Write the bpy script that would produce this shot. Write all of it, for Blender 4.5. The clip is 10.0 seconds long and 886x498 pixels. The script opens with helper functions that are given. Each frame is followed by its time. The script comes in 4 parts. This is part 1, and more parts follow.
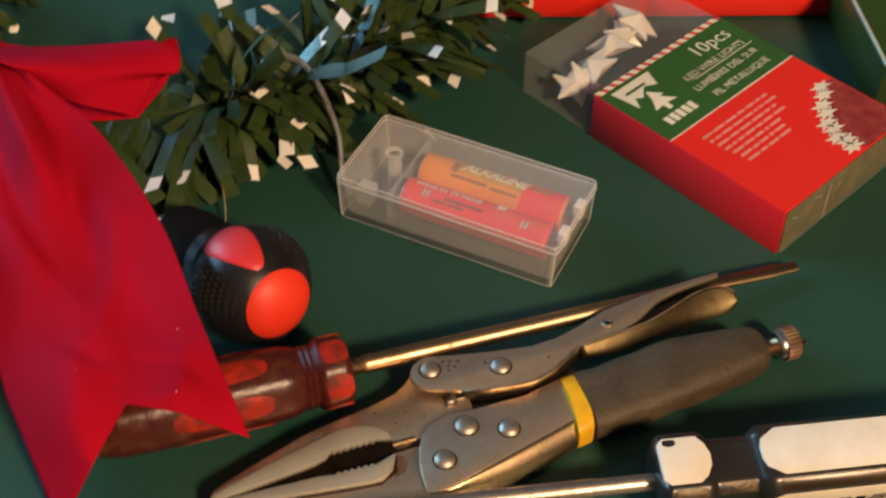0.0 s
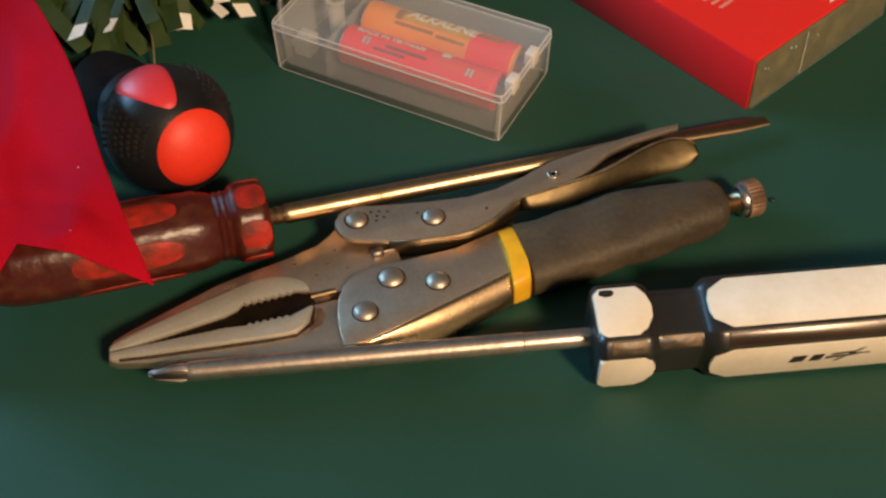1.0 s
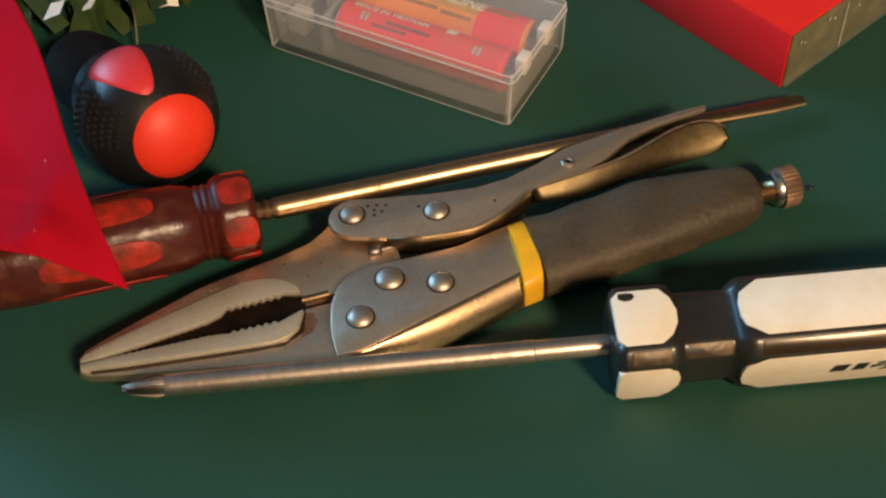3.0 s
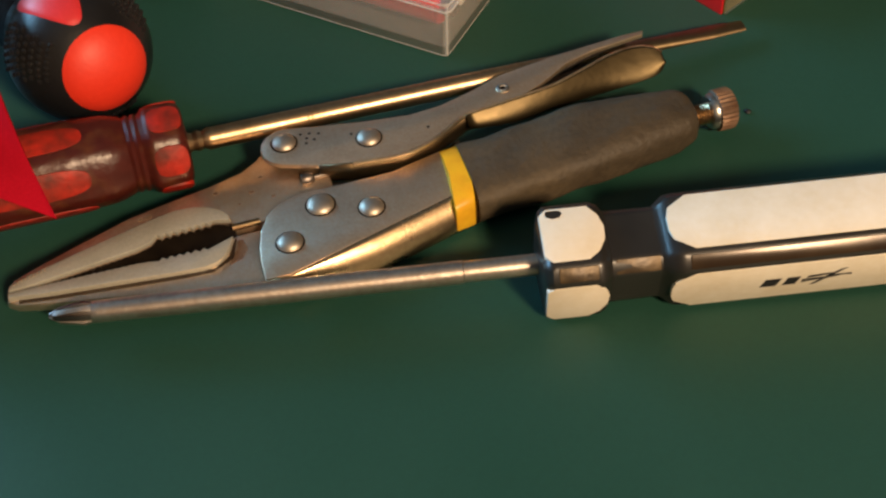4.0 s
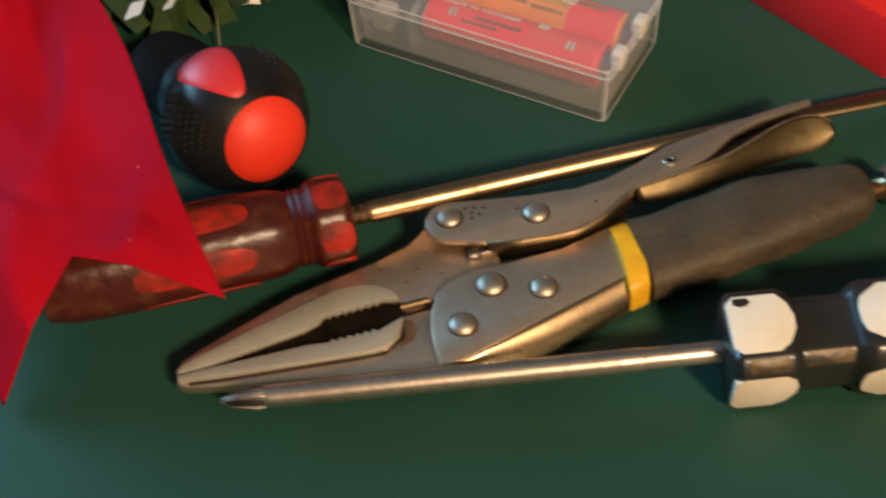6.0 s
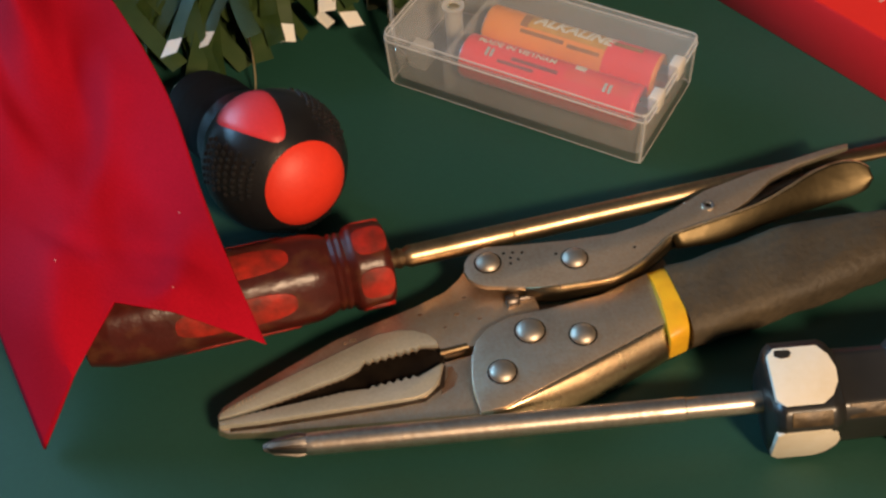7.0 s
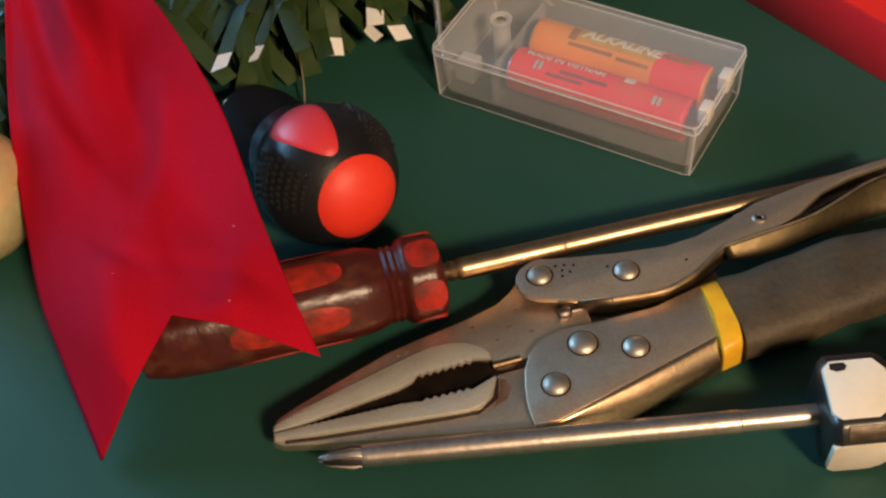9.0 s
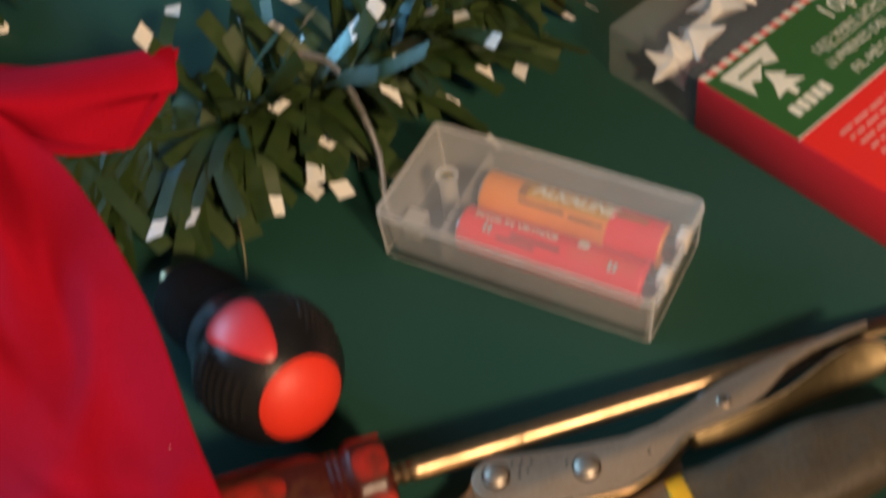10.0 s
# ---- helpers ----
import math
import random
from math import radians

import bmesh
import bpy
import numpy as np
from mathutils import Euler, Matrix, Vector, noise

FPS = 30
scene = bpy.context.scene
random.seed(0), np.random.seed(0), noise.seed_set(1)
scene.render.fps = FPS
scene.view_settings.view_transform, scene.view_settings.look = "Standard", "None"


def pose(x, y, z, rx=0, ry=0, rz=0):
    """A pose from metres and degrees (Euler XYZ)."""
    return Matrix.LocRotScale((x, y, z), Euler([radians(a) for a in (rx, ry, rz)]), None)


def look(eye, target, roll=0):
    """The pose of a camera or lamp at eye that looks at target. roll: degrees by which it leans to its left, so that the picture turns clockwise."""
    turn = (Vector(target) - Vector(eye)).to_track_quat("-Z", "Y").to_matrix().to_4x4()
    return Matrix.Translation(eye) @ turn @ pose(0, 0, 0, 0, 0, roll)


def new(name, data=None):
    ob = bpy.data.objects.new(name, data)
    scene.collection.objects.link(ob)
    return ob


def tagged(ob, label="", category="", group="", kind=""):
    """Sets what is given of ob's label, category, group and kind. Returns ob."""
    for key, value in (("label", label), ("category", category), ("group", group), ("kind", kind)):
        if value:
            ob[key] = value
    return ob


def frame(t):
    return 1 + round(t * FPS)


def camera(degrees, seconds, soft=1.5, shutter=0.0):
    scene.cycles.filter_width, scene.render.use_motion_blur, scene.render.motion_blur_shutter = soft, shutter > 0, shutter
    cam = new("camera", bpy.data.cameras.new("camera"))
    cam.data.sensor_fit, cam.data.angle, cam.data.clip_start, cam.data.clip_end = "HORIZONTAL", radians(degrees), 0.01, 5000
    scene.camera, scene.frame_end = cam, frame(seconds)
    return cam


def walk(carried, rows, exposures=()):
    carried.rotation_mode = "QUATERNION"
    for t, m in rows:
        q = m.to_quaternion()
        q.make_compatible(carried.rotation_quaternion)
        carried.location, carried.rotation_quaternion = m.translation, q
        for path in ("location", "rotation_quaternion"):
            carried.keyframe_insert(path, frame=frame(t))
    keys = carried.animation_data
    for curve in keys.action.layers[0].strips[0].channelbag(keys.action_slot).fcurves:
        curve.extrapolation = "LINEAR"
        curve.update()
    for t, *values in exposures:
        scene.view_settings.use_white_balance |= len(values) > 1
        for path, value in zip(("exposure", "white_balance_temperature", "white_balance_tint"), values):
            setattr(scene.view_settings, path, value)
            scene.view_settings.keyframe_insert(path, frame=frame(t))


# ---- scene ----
cam = camera(37.63, 10.0, soft=2.4, shutter=0.5)
ROWS = [
    (0.0, 1e-05, -1e-05, 0.25643, 44.427, -0.18, 2.154),
    (0.2, 0.00512, 0.00098, 0.24892, 43.976, -0.464, 3.802),
    (0.5, 0.01103, 0.00329, 0.22576, 42.979, -0.33, 3.945),
    (1.0, 0.0251, 0.00142, 0.22161, 42.141, 0.689, 3.737),
    (1.5, 0.02923, 0.00658, 0.21835, 41.54, 1.714, 3.548),
    (2.0, 0.03493, 0.00393, 0.21233, 41.538, 2.442, 3.311),
    (2.2, 0.0363, 0.00484, 0.21087, 41.617, 2.683, 3.582),
    (3.3, 0.0266, 0.0266, 0.19952, 40.595, 1.545, 4.221),
    (3.4, 0.03182, 0.02257, 0.19508, 41.362, 1.568, 3.899),
    (3.5, 0.04287, 0.01997, 0.19396, 40.951, 2.927, 3.945),
    (4.0, 0.04254, 0.01571, 0.19628, 40.247, 2.593, 3.574),
    (4.5, 0.0341, 0.01848, 0.19643, 40.441, 2.496, 3.835),
    (5.0, 0.03123, 0.02014, 0.20058, 40.506, 3.099, 3.933),
    (5.5, 0.02993, 0.02465, 0.20123, 39.961, 4.005, 4.009),
    (6.0, 0.0158, 0.03019, 0.20368, 40.107, 3.616, 4.914),
    (6.2, 0.00966, 0.03146, 0.20477, 39.975, 2.948, 4.799),
    (7.3, 0.01025, 0.03591, 0.21223, 40.483, 4.215, 5.769),
    (7.5, 0.01103, 0.03575, 0.21327, 40.585, 4.366, 6.009),
    (8.0, 0.0053, 0.03519, 0.21204, 40.681, 3.95, 6.531),
    (8.5, 0.00574, 0.03465, 0.2116, 40.618, 4.459, 6.173),
    (9.0, 0.0053, 0.03473, 0.21165, 40.764, 4.755, 6.159),
    (9.5, 0.00829, 0.03782, 0.21136, 40.711, 5.253, 6.044),
    (9.7, 0.01374, 0.04692, 0.21392, 40.631, 6.087, 5.285),
    (9.8, 0.01102, 0.05771, 0.21906, 39.814, 6.038, 3.686),
    (10.0, 0.00980, 0.07698, 0.22850, 39.49, 5.81, 3.52),
]
# the clip's own white balance drifts a little
WHITE = [(0.0, 0.0, 7000, 15), (0.5, 0.0, 6700, 14), (1.0, 0.0, 6550, 12), (2.0, 0.0, 6500, 10.5), (6.0, 0.0, 6500, 10), (7.5, -0.03, 6400, 12.5), (10.0, -0.05, 6350, 12.5)]
walk(cam, [(r[0], pose(*r[1:])) for r in ROWS], WHITE)

# ---- world and lights ----
world = bpy.data.worlds.new("world")
scene.world = world
world.use_nodes = True
world.node_tree.nodes["Background"].inputs[0].default_value = (0.5, 0.6, 0.75, 1)
world.node_tree.nodes["Background"].inputs[1].default_value = 0.2


def area(name, eye, target, size, watts, colour):
    data = bpy.data.lights.new(name, "AREA")
    data.shape, data.size, data.energy, data.color = "DISK", size, watts, colour
    ob = new(name, data)
    ob.matrix_world = look(eye, target)
    return ob


# the warm room lamp, in front and to the right, and the daylight of the window at the left
area("room_lamp", (0.86, -1.0, 1.15), (0.0, 0.22, 0.0), 0.26, 42.0, (1.0, 0.69, 0.42))
daylight = area("window_daylight", (-1.5, 0.8, 0.55), (0.0, 0.25, 0.1), 1.2, 38.0, (0.3, 0.66, 1.0))
daylight.data.shape, daylight.data.size_y = "RECTANGLE", 0.8


# ---- materials ----
def mat(name, colour, rough=0.5, metal=0.0, second=None, scale=40.0, mix=0.5, bump=0.0, bump_scale=400.0, fine=0.25, **inputs):
    """A surface with a coarse change between two colours, a fine grain and a relief."""
    m = bpy.data.materials.new(name)
    m.use_nodes = True
    t = m.node_tree
    b = t.nodes["Principled BSDF"]
    co = t.nodes.new("ShaderNodeTexCoord")
    n1 = t.nodes.new("ShaderNodeTexNoise")
    n1.inputs["Scale"].default_value, n1.inputs["Detail"].default_value = scale, 6
    n2 = t.nodes.new("ShaderNodeTexNoise")
    n2.inputs["Scale"].default_value, n2.inputs["Detail"].default_value = bump_scale, 4
    t.links.new(co.outputs["Object"], n1.inputs["Vector"])
    t.links.new(co.outputs["Object"], n2.inputs["Vector"])
    ramp = t.nodes.new("ShaderNodeValToRGB")
    ramp.color_ramp.elements[0].position, ramp.color_ramp.elements[1].position = mix - 0.18, mix + 0.18
    ramp.color_ramp.elements[0].color = (*colour, 1)
    ramp.color_ramp.elements[1].color = (*(second or [c * 0.82 for c in colour]), 1)
    t.links.new(n1.outputs["Fac"], ramp.inputs["Fac"])
    grain = t.nodes.new("ShaderNodeMix")
    grain.data_type, grain.blend_type = "RGBA", "OVERLAY"
    grain.inputs[0].default_value = fine
    t.links.new(ramp.outputs["Color"], grain.inputs[6])
    t.links.new(n2.outputs["Color"], grain.inputs[7])
    grey = t.nodes.new("ShaderNodeRGBToBW")
    t.links.new(n2.outputs["Color"], grey.inputs[0])
    t.links.new(grey.outputs[0], grain.inputs[7])
    t.links.new(grain.outputs[2], b.inputs["Base Color"])
    span = t.nodes.new("ShaderNodeMapRange")
    span.inputs[3].default_value, span.inputs[4].default_value = max(rough - 0.08, 0.02), min(rough + 0.1, 1)
    t.links.new(n1.outputs["Fac"], span.inputs[0])
    t.links.new(span.outputs[0], b.inputs["Roughness"])
    b.inputs["Metallic"].default_value = metal
    if bump:
        r = t.nodes.new("ShaderNodeBump")
        r.inputs["Strength"].default_value, r.inputs["Distance"].default_value = bump, 0.0004
        t.links.new(n2.outputs["Fac"], r.inputs["Height"])
        t.links.new(r.outputs["Normal"], b.inputs["Normal"])
    for key, value in inputs.items():
        b.inputs[key.replace("_", " ")].default_value = value
    return m


def film(name, colour, haze, rough=0.15):
    """Thin clear plastic: mostly see-through, with a little haze and gloss."""
    m = bpy.data.materials.new(name)
    m.use_nodes = True
    t = m.node_tree
    b = t.nodes["Principled BSDF"]
    b.inputs["Base Color"].default_value, b.inputs["Roughness"].default_value = (*colour, 1), rough
    co = t.nodes.new("ShaderNodeTexCoord")
    n = t.nodes.new("ShaderNodeTexNoise")
    n.inputs["Scale"].default_value, n.inputs["Detail"].default_value = 120, 6
    t.links.new(co.outputs["Object"], n.inputs["Vector"])
    span = t.nodes.new("ShaderNodeMapRange")
    span.inputs[3].default_value, span.inputs[4].default_value = haze * 0.75, haze * 1.25
    t.links.new(n.outputs["Fac"], span.inputs[0])
    clear = t.nodes.new("ShaderNodeBsdfTransparent")
    clear.inputs[0].default_value = (0.985, 0.985, 0.975, 1)
    both = t.nodes.new("ShaderNodeMixShader")
    t.links.new(span.outputs[0], both.inputs[0])
    t.links.new(clear.outputs[0], both.inputs[1])
    t.links.new(b.outputs[0], both.inputs[2])
    t.links.new(both.outputs[0], t.nodes["Material Output"].inputs["Surface"])
    return m


M = dict(
    cover=mat("green_cover", (0.0145, 0.063, 0.045), 0.48, second=(0.0175, 0.07, 0.051), scale=18, bump=0.08, bump_scale=900, fine=0.15, Specular_IOR_Level=0.4),
    steel=mat("brushed_steel", (0.88, 0.7, 0.53), 0.43, 1.0, second=(0.64, 0.49, 0.35), scale=110, mix=0.58, bump=0.14, bump_scale=1500, fine=0.5),
    pad=mat("ground_steel", (0.52, 0.51, 0.45), 0.5, 0.45, second=(0.44, 0.43, 0.37), scale=120, bump=0.1, bump_scale=1800),
    rivet=mat("bright_rivet", (0.6, 0.54, 0.46), 0.48, 1.0, scale=300, bump=0.05),
    grey_shaft=mat("grey_worn_shaft", (0.72, 0.63, 0.54), 0.36, 1.0, second=(0.46, 0.39, 0.33), scale=130, mix=0.56, bump=0.12, bump_scale=900, fine=0.5),
    shaft=mat("plated_shaft", (0.5, 0.36, 0.215), 0.34, 1.0, second=(0.33, 0.23, 0.13), scale=130, mix=0.6, bump=0.08, bump_scale=900, fine=0.4),
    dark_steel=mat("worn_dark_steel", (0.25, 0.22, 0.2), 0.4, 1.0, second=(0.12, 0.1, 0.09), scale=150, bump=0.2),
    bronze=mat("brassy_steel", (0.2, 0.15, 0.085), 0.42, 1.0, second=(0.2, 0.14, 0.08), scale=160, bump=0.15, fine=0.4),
    # near-black: shade of gap, rivet rings and hole painted in; also the pits
    throat=mat("shade_and_pit_black", (0.006, 0.004, 0.003), 0.8, second=(0.013, 0.009, 0.006), scale=300, bump=0.3, Specular_IOR_Level=0.05),
    battery_gold=mat("battery_yellow", (0.5, 0.24, 0.02), 0.3, second=(0.66, 0.34, 0.03), scale=200, fine=0.2),
    olive=mat("olive_inner", (0.1, 0.09, 0.025), 0.4, second=(0.2, 0.16, 0.05), scale=180, mix=0.6, fine=0.4),
    brown_black=mat("glossy_dark_edge", (0.035, 0.022, 0.014), 0.22, 0.2, second=(0.07, 0.045, 0.022), scale=60, mix=0.66, bump=0.06, bump_scale=300, fine=0.2),
    # brown that paints a warm reflection on the black handle
    reflection_brown=mat("painted_reflection_brown", (0.05, 0.034, 0.018), 0.4, 0.3, second=(0.14, 0.095, 0.045), scale=300, mix=0.6, bump=0.3, bump_scale=700, fine=0.6),
    rolled=mat("polished_rolled_steel", (0.66, 0.49, 0.3), 0.27, 1.0, second=(0.5, 0.36, 0.21), scale=140, mix=0.56, bump=0.07, bump_scale=900, fine=0.4),
    worn_edge=mat("bright_worn_edge", (0.92, 0.74, 0.48), 0.34, 1.0, second=(0.4, 0.28, 0.16), scale=200, mix=0.56, bump=0.2),
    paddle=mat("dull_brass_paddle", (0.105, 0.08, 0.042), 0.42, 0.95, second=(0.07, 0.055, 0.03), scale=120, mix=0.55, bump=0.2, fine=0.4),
    neck=mat("matt_black_rubber", (0.005, 0.005, 0.006), 0.7, second=(0.009, 0.008, 0.008), scale=90, bump=0.2, bump_scale=1200, Specular_IOR_Level=0.12),
    rust=mat("rusty_steel", (0.2, 0.11, 0.065), 0.55, 0.6, second=(0.3, 0.22, 0.16), scale=200, bump=0.3, bump_scale=1200),
    grip=mat("grey_rubber", (0.05, 0.038, 0.023), 0.62, second=(0.088, 0.065, 0.036), mix=0.6, scale=70, bump=0.7, bump_scale=700, fine=0.55),
    tape=mat("yellow_tape", (0.85, 0.48, 0.02), 0.4, second=(0.5, 0.24, 0.015), scale=110, mix=0.66, bump=0.08),
    black=mat("black_plastic", (0.012, 0.011, 0.01), 0.3, second=(0.02, 0.019, 0.018), scale=80, bump=0.12, Specular_IOR_Level=0.75),
    rubber=mat("black_rubber", (0.009, 0.009, 0.011), 0.33, second=(0.014, 0.014, 0.015), scale=90, bump=0.2, bump_scale=1200),
    white=mat("cream_plastic", (0.86, 0.81, 0.7), 0.38, second=(0.76, 0.69, 0.55), scale=90, bump=0.12, bump_scale=700, fine=0.3),
    orange=mat("orange_red_rubber", (0.85, 0.045, 0.018), 0.5, second=(0.72, 0.035, 0.016), scale=60, bump=0.15, bump_scale=1100),
    pink=mat("faded_red_rubber", (0.72, 0.04, 0.05), 0.42, second=(0.6, 0.03, 0.04), scale=60, bump=0.12, bump_scale=1100),
    # the second colour holds both scuffs and painted golden glints
    acetate=mat("red_acetate", (0.085, 0.014, 0.01), 0.33, second=(0.17, 0.065, 0.022), scale=230, mix=0.68, bump=0.5, bump_scale=420, fine=0.6, Transmission_Weight=0.3, IOR=1.47),
    inset=mat("red_inset", (0.44, 0.022, 0.011), 0.5, second=(0.13, 0.018, 0.011), scale=230, mix=0.52, bump=0.4, bump_scale=600, fine=0.6, Specular_IOR_Level=0.3),
    fabric=mat("red_fabric", (0.43, 0.006, 0.023), 0.85, second=(0.35, 0.005, 0.017), scale=30, bump=0.3, bump_scale=1800, fine=0.25, Specular_IOR_Level=0.03),
    red_card=mat("red_card", (0.74, 0.016, 0.026), 0.42, second=(0.7, 0.014, 0.022), scale=40, bump=0.03, fine=0.1, Specular_IOR_Level=0.75),
    red_print=mat("bright_red_print", (0.78, 0.024, 0.016), 0.4, second=(0.75, 0.024, 0.016), scale=40, fine=0.1),
    green_print=mat("green_print", (0.03, 0.11, 0.022), 0.42, second=(0.026, 0.095, 0.02), scale=40, fine=0.1),
    cream_print=mat("cream_print", (0.78, 0.72, 0.56), 0.5, scale=60, fine=0.1),
    rose_print=mat("rose_print", (0.75, 0.3, 0.24), 0.5, scale=60, fine=0.1),
    maroon_print=mat("maroon_print", (0.2, 0.02, 0.02), 0.45, second=(0.33, 0.05, 0.04), scale=300, fine=0.3),
    case=film("case_plastic", (0.64, 0.64, 0.63), 0.26),
    lid=film("lid_plastic", (0.76, 0.77, 0.79), 0.22, 0.3),
    rim=film("plastic_rim", (0.8, 0.8, 0.78), 0.42, 0.2),
    clip=film("pale_clip", (0.85, 0.8, 0.74), 0.75, 0.2),
    window=film("window_film", (0.5, 0.54, 0.54), 0.075, 0.06),
    battery_red=mat("battery_red", (0.9, 0.022, 0.03), 0.3, second=(0.82, 0.018, 0.026), scale=90, fine=0.15),
    battery_yellow=mat("battery_orange", (0.92, 0.3, 0.02), 0.3, second=(0.75, 0.22, 0.015), scale=90, fine=0.15),
    battery_dark=mat("battery_brown", (0.24, 0.1, 0.02), 0.35, second=(0.4, 0.16, 0.02), scale=250, fine=0.2),
    zinc=mat("zinc", (0.6, 0.58, 0.54), 0.3, 1.0, scale=200),
    strip=mat("green_foil_strip", (0.021, 0.047, 0.011), 0.5, second=(0.04, 0.065, 0.017), scale=150, bump=0.1, fine=0.3, Specular_IOR_Level=0.35),
    tip=mat("pearl_tip", (0.84, 0.8, 0.72), 0.3, second=(0.66, 0.72, 0.74), scale=220, fine=0.1),
    foil=mat("pale_foil_strip", (0.11, 0.2, 0.2), 0.35, 0.3, second=(0.045, 0.09, 0.07), scale=150),
    silver=mat("silver_cord", (0.95, 0.95, 0.95), 0.16, 0.85, second=(0.8, 0.78, 0.74), scale=160, bump=0.2),
    star=mat("pearl_plastic", (0.88, 0.9, 0.92), 0.25, second=(0.8, 0.79, 0.74), scale=150, bump=0.1),
    gold=mat("gold_metallic", (0.9, 0.78, 0.46), 0.34, 1.0, second=(0.6, 0.45, 0.2), scale=60),
    pale_gold=mat("pale_gold_glaze", (0.78, 0.64, 0.36), 0.25, 0.3, second=(0.5, 0.42, 0.2), scale=60),
    deep_green=mat("dark_green_card", (0.02, 0.045, 0.008), 0.3, second=(0.028, 0.06, 0.012), scale=50),
    pale_edge=mat("pale_card_edge", (0.42, 0.5, 0.46), 0.4, scale=200),
    ink=mat("black_ink", (0.015, 0.015, 0.018), 0.5, scale=200),
    # paints of the unseen room, dimmed to hold back bounced light
    wall=mat("room_paint", (0.2, 0.172, 0.145), 0.85, scale=3, bump=0.05, bump_scale=60, fine=0.1),
    ceiling=mat("ceiling_paint", (0.36, 0.335, 0.3), 0.9, scale=3, bump=0.05, bump_scale=60, fine=0.1),
    floor=mat("brown_floor", (0.2, 0.12, 0.07), 0.5, second=(0.15, 0.09, 0.05), scale=5, bump=0.1, bump_scale=80),
    wood=mat("table_wood", (0.18, 0.1, 0.05), 0.5, second=(0.12, 0.07, 0.035), scale=12, bump=0.1, bump_scale=120),
)


# ---- building helpers: all shapes in centimetres ----
def part(name, bm, material, parent, label="", smooth=40, kind=""):
    """Links a bmesh as one mesh object under a thing or a part."""
    bmesh.ops.recalc_face_normals(bm, faces=bm.faces)
    bmesh.ops.scale(bm, vec=(0.01, 0.01, 0.01), verts=bm.verts)
    me = bpy.data.meshes.new(name)
    bm.to_mesh(me)
    bm.free()
    for m in material if isinstance(material, (list, tuple)) else [material]:
        me.materials.append(m)
    if smooth:
        me.shade_smooth()
        me.set_sharp_from_angle(angle=radians(smooth))
    ob = new(name, me)
    if parent:
        ob.parent = parent
    return tagged(ob, label, kind=kind)


def thing(name, at, turn, label, category, group="", kind=""):
    """An Empty at the base of a thing, at a place in centimetres."""
    ob = new(name)
    ob.empty_display_size = 0.01
    ob.matrix_world = pose(at[0] / 100, at[1] / 100, at[2] / 100, *turn)
    return tagged(ob, label, category, group, kind)


def prism(poly, z0, z1, bevel=0.0, bm=None):
    own = bmesh.new()
    low = [own.verts.new((x, y, z0)) for x, y in poly]
    high = [own.verts.new((x, y, z1)) for x, y in poly]
    own.faces.new(low[::-1])
    top = own.faces.new(high)
    n = len(poly)
    for i in range(n):
        own.faces.new((low[i], low[(i + 1) % n], high[(i + 1) % n], high[i]))
    bmesh.ops.recalc_face_normals(own, faces=own.faces)
    if bevel:
        bmesh.ops.bevel(own, geom=list(top.edges), offset=bevel, segments=2, profile=0.5, affect="EDGES", clamp_overlap=True)
    return joined(bm, own)


def joined(bm, other):
    if bm is None:
        return other
    me = bpy.data.meshes.new("scrap")
    other.to_mesh(me)
    other.free()
    bm.from_mesh(me)
    bpy.data.meshes.remove(me)
    return bm


def block(x0, x1, y0, y1, z0, z1, bevel=0.0, bm=None):
    own = bmesh.new()
    bmesh.ops.create_cube(own, size=1, matrix=Matrix.Translation(((x0 + x1) / 2, (y0 + y1) / 2, (z0 + z1) / 2)) @ Matrix.Diagonal((x1 - x0, y1 - y0, z1 - z0, 1)))
    if bevel:
        bmesh.ops.bevel(own, geom=list(own.edges), offset=bevel, segments=2, profile=0.5, affect="EDGES", clamp_overlap=True)
    return joined(bm, own)


def loft(rings, caps=True, bm=None):
    """Closed rings of points, joined in order."""
    own = bmesh.new()
    vs = [[own.verts.new(p) for p in ring] for ring in rings]
    n = len(rings[0])
    for a, b in zip(vs, vs[1:]):
        for i in range(n):
            own.faces.new((a[i], a[(i + 1) % n], b[(i + 1) % n], b[i]))
    if caps:
        own.faces.new(vs[0][::-1])
        own.faces.new(vs[-1])
    return joined(bm, own)


def lathe(profile, n=28, cy=0.0, cz=0.0, shape=None, bm=None):
    """A turned form along x: (x, radius) in order; shape(angle) may make it many-sided."""
    rings, full = [], []
    for (x, r), (x2, r2) in zip(profile, profile[1:]):
        full.append((x, r))
        if abs(x2 - x) > 0.4:
            k = 0.04 / abs(x2 - x)
            full += [(x + (x2 - x) * f, r + (r2 - r) * f) for f in (k, 1 - k)]
    for x, r in full + [profile[-1]]:
        rings.append([(x, cy + r * (shape(2 * math.pi * k / n) if shape else 1) * math.cos(2 * math.pi * k / n), cz + r * (shape(2 * math.pi * k / n) if shape else 1) * math.sin(2 * math.pi * k / n)) for k in range(n)])
    return loft(rings, True, bm)


def sheet(rows, bm=None):
    own = bmesh.new()
    vs = [[own.verts.new(p) for p in row] for row in rows]
    for a, b in zip(vs, vs[1:]):
        for i in range(len(a) - 1):
            own.faces.new((a[i], a[i + 1], b[i + 1], b[i]))
    return joined(bm, own)


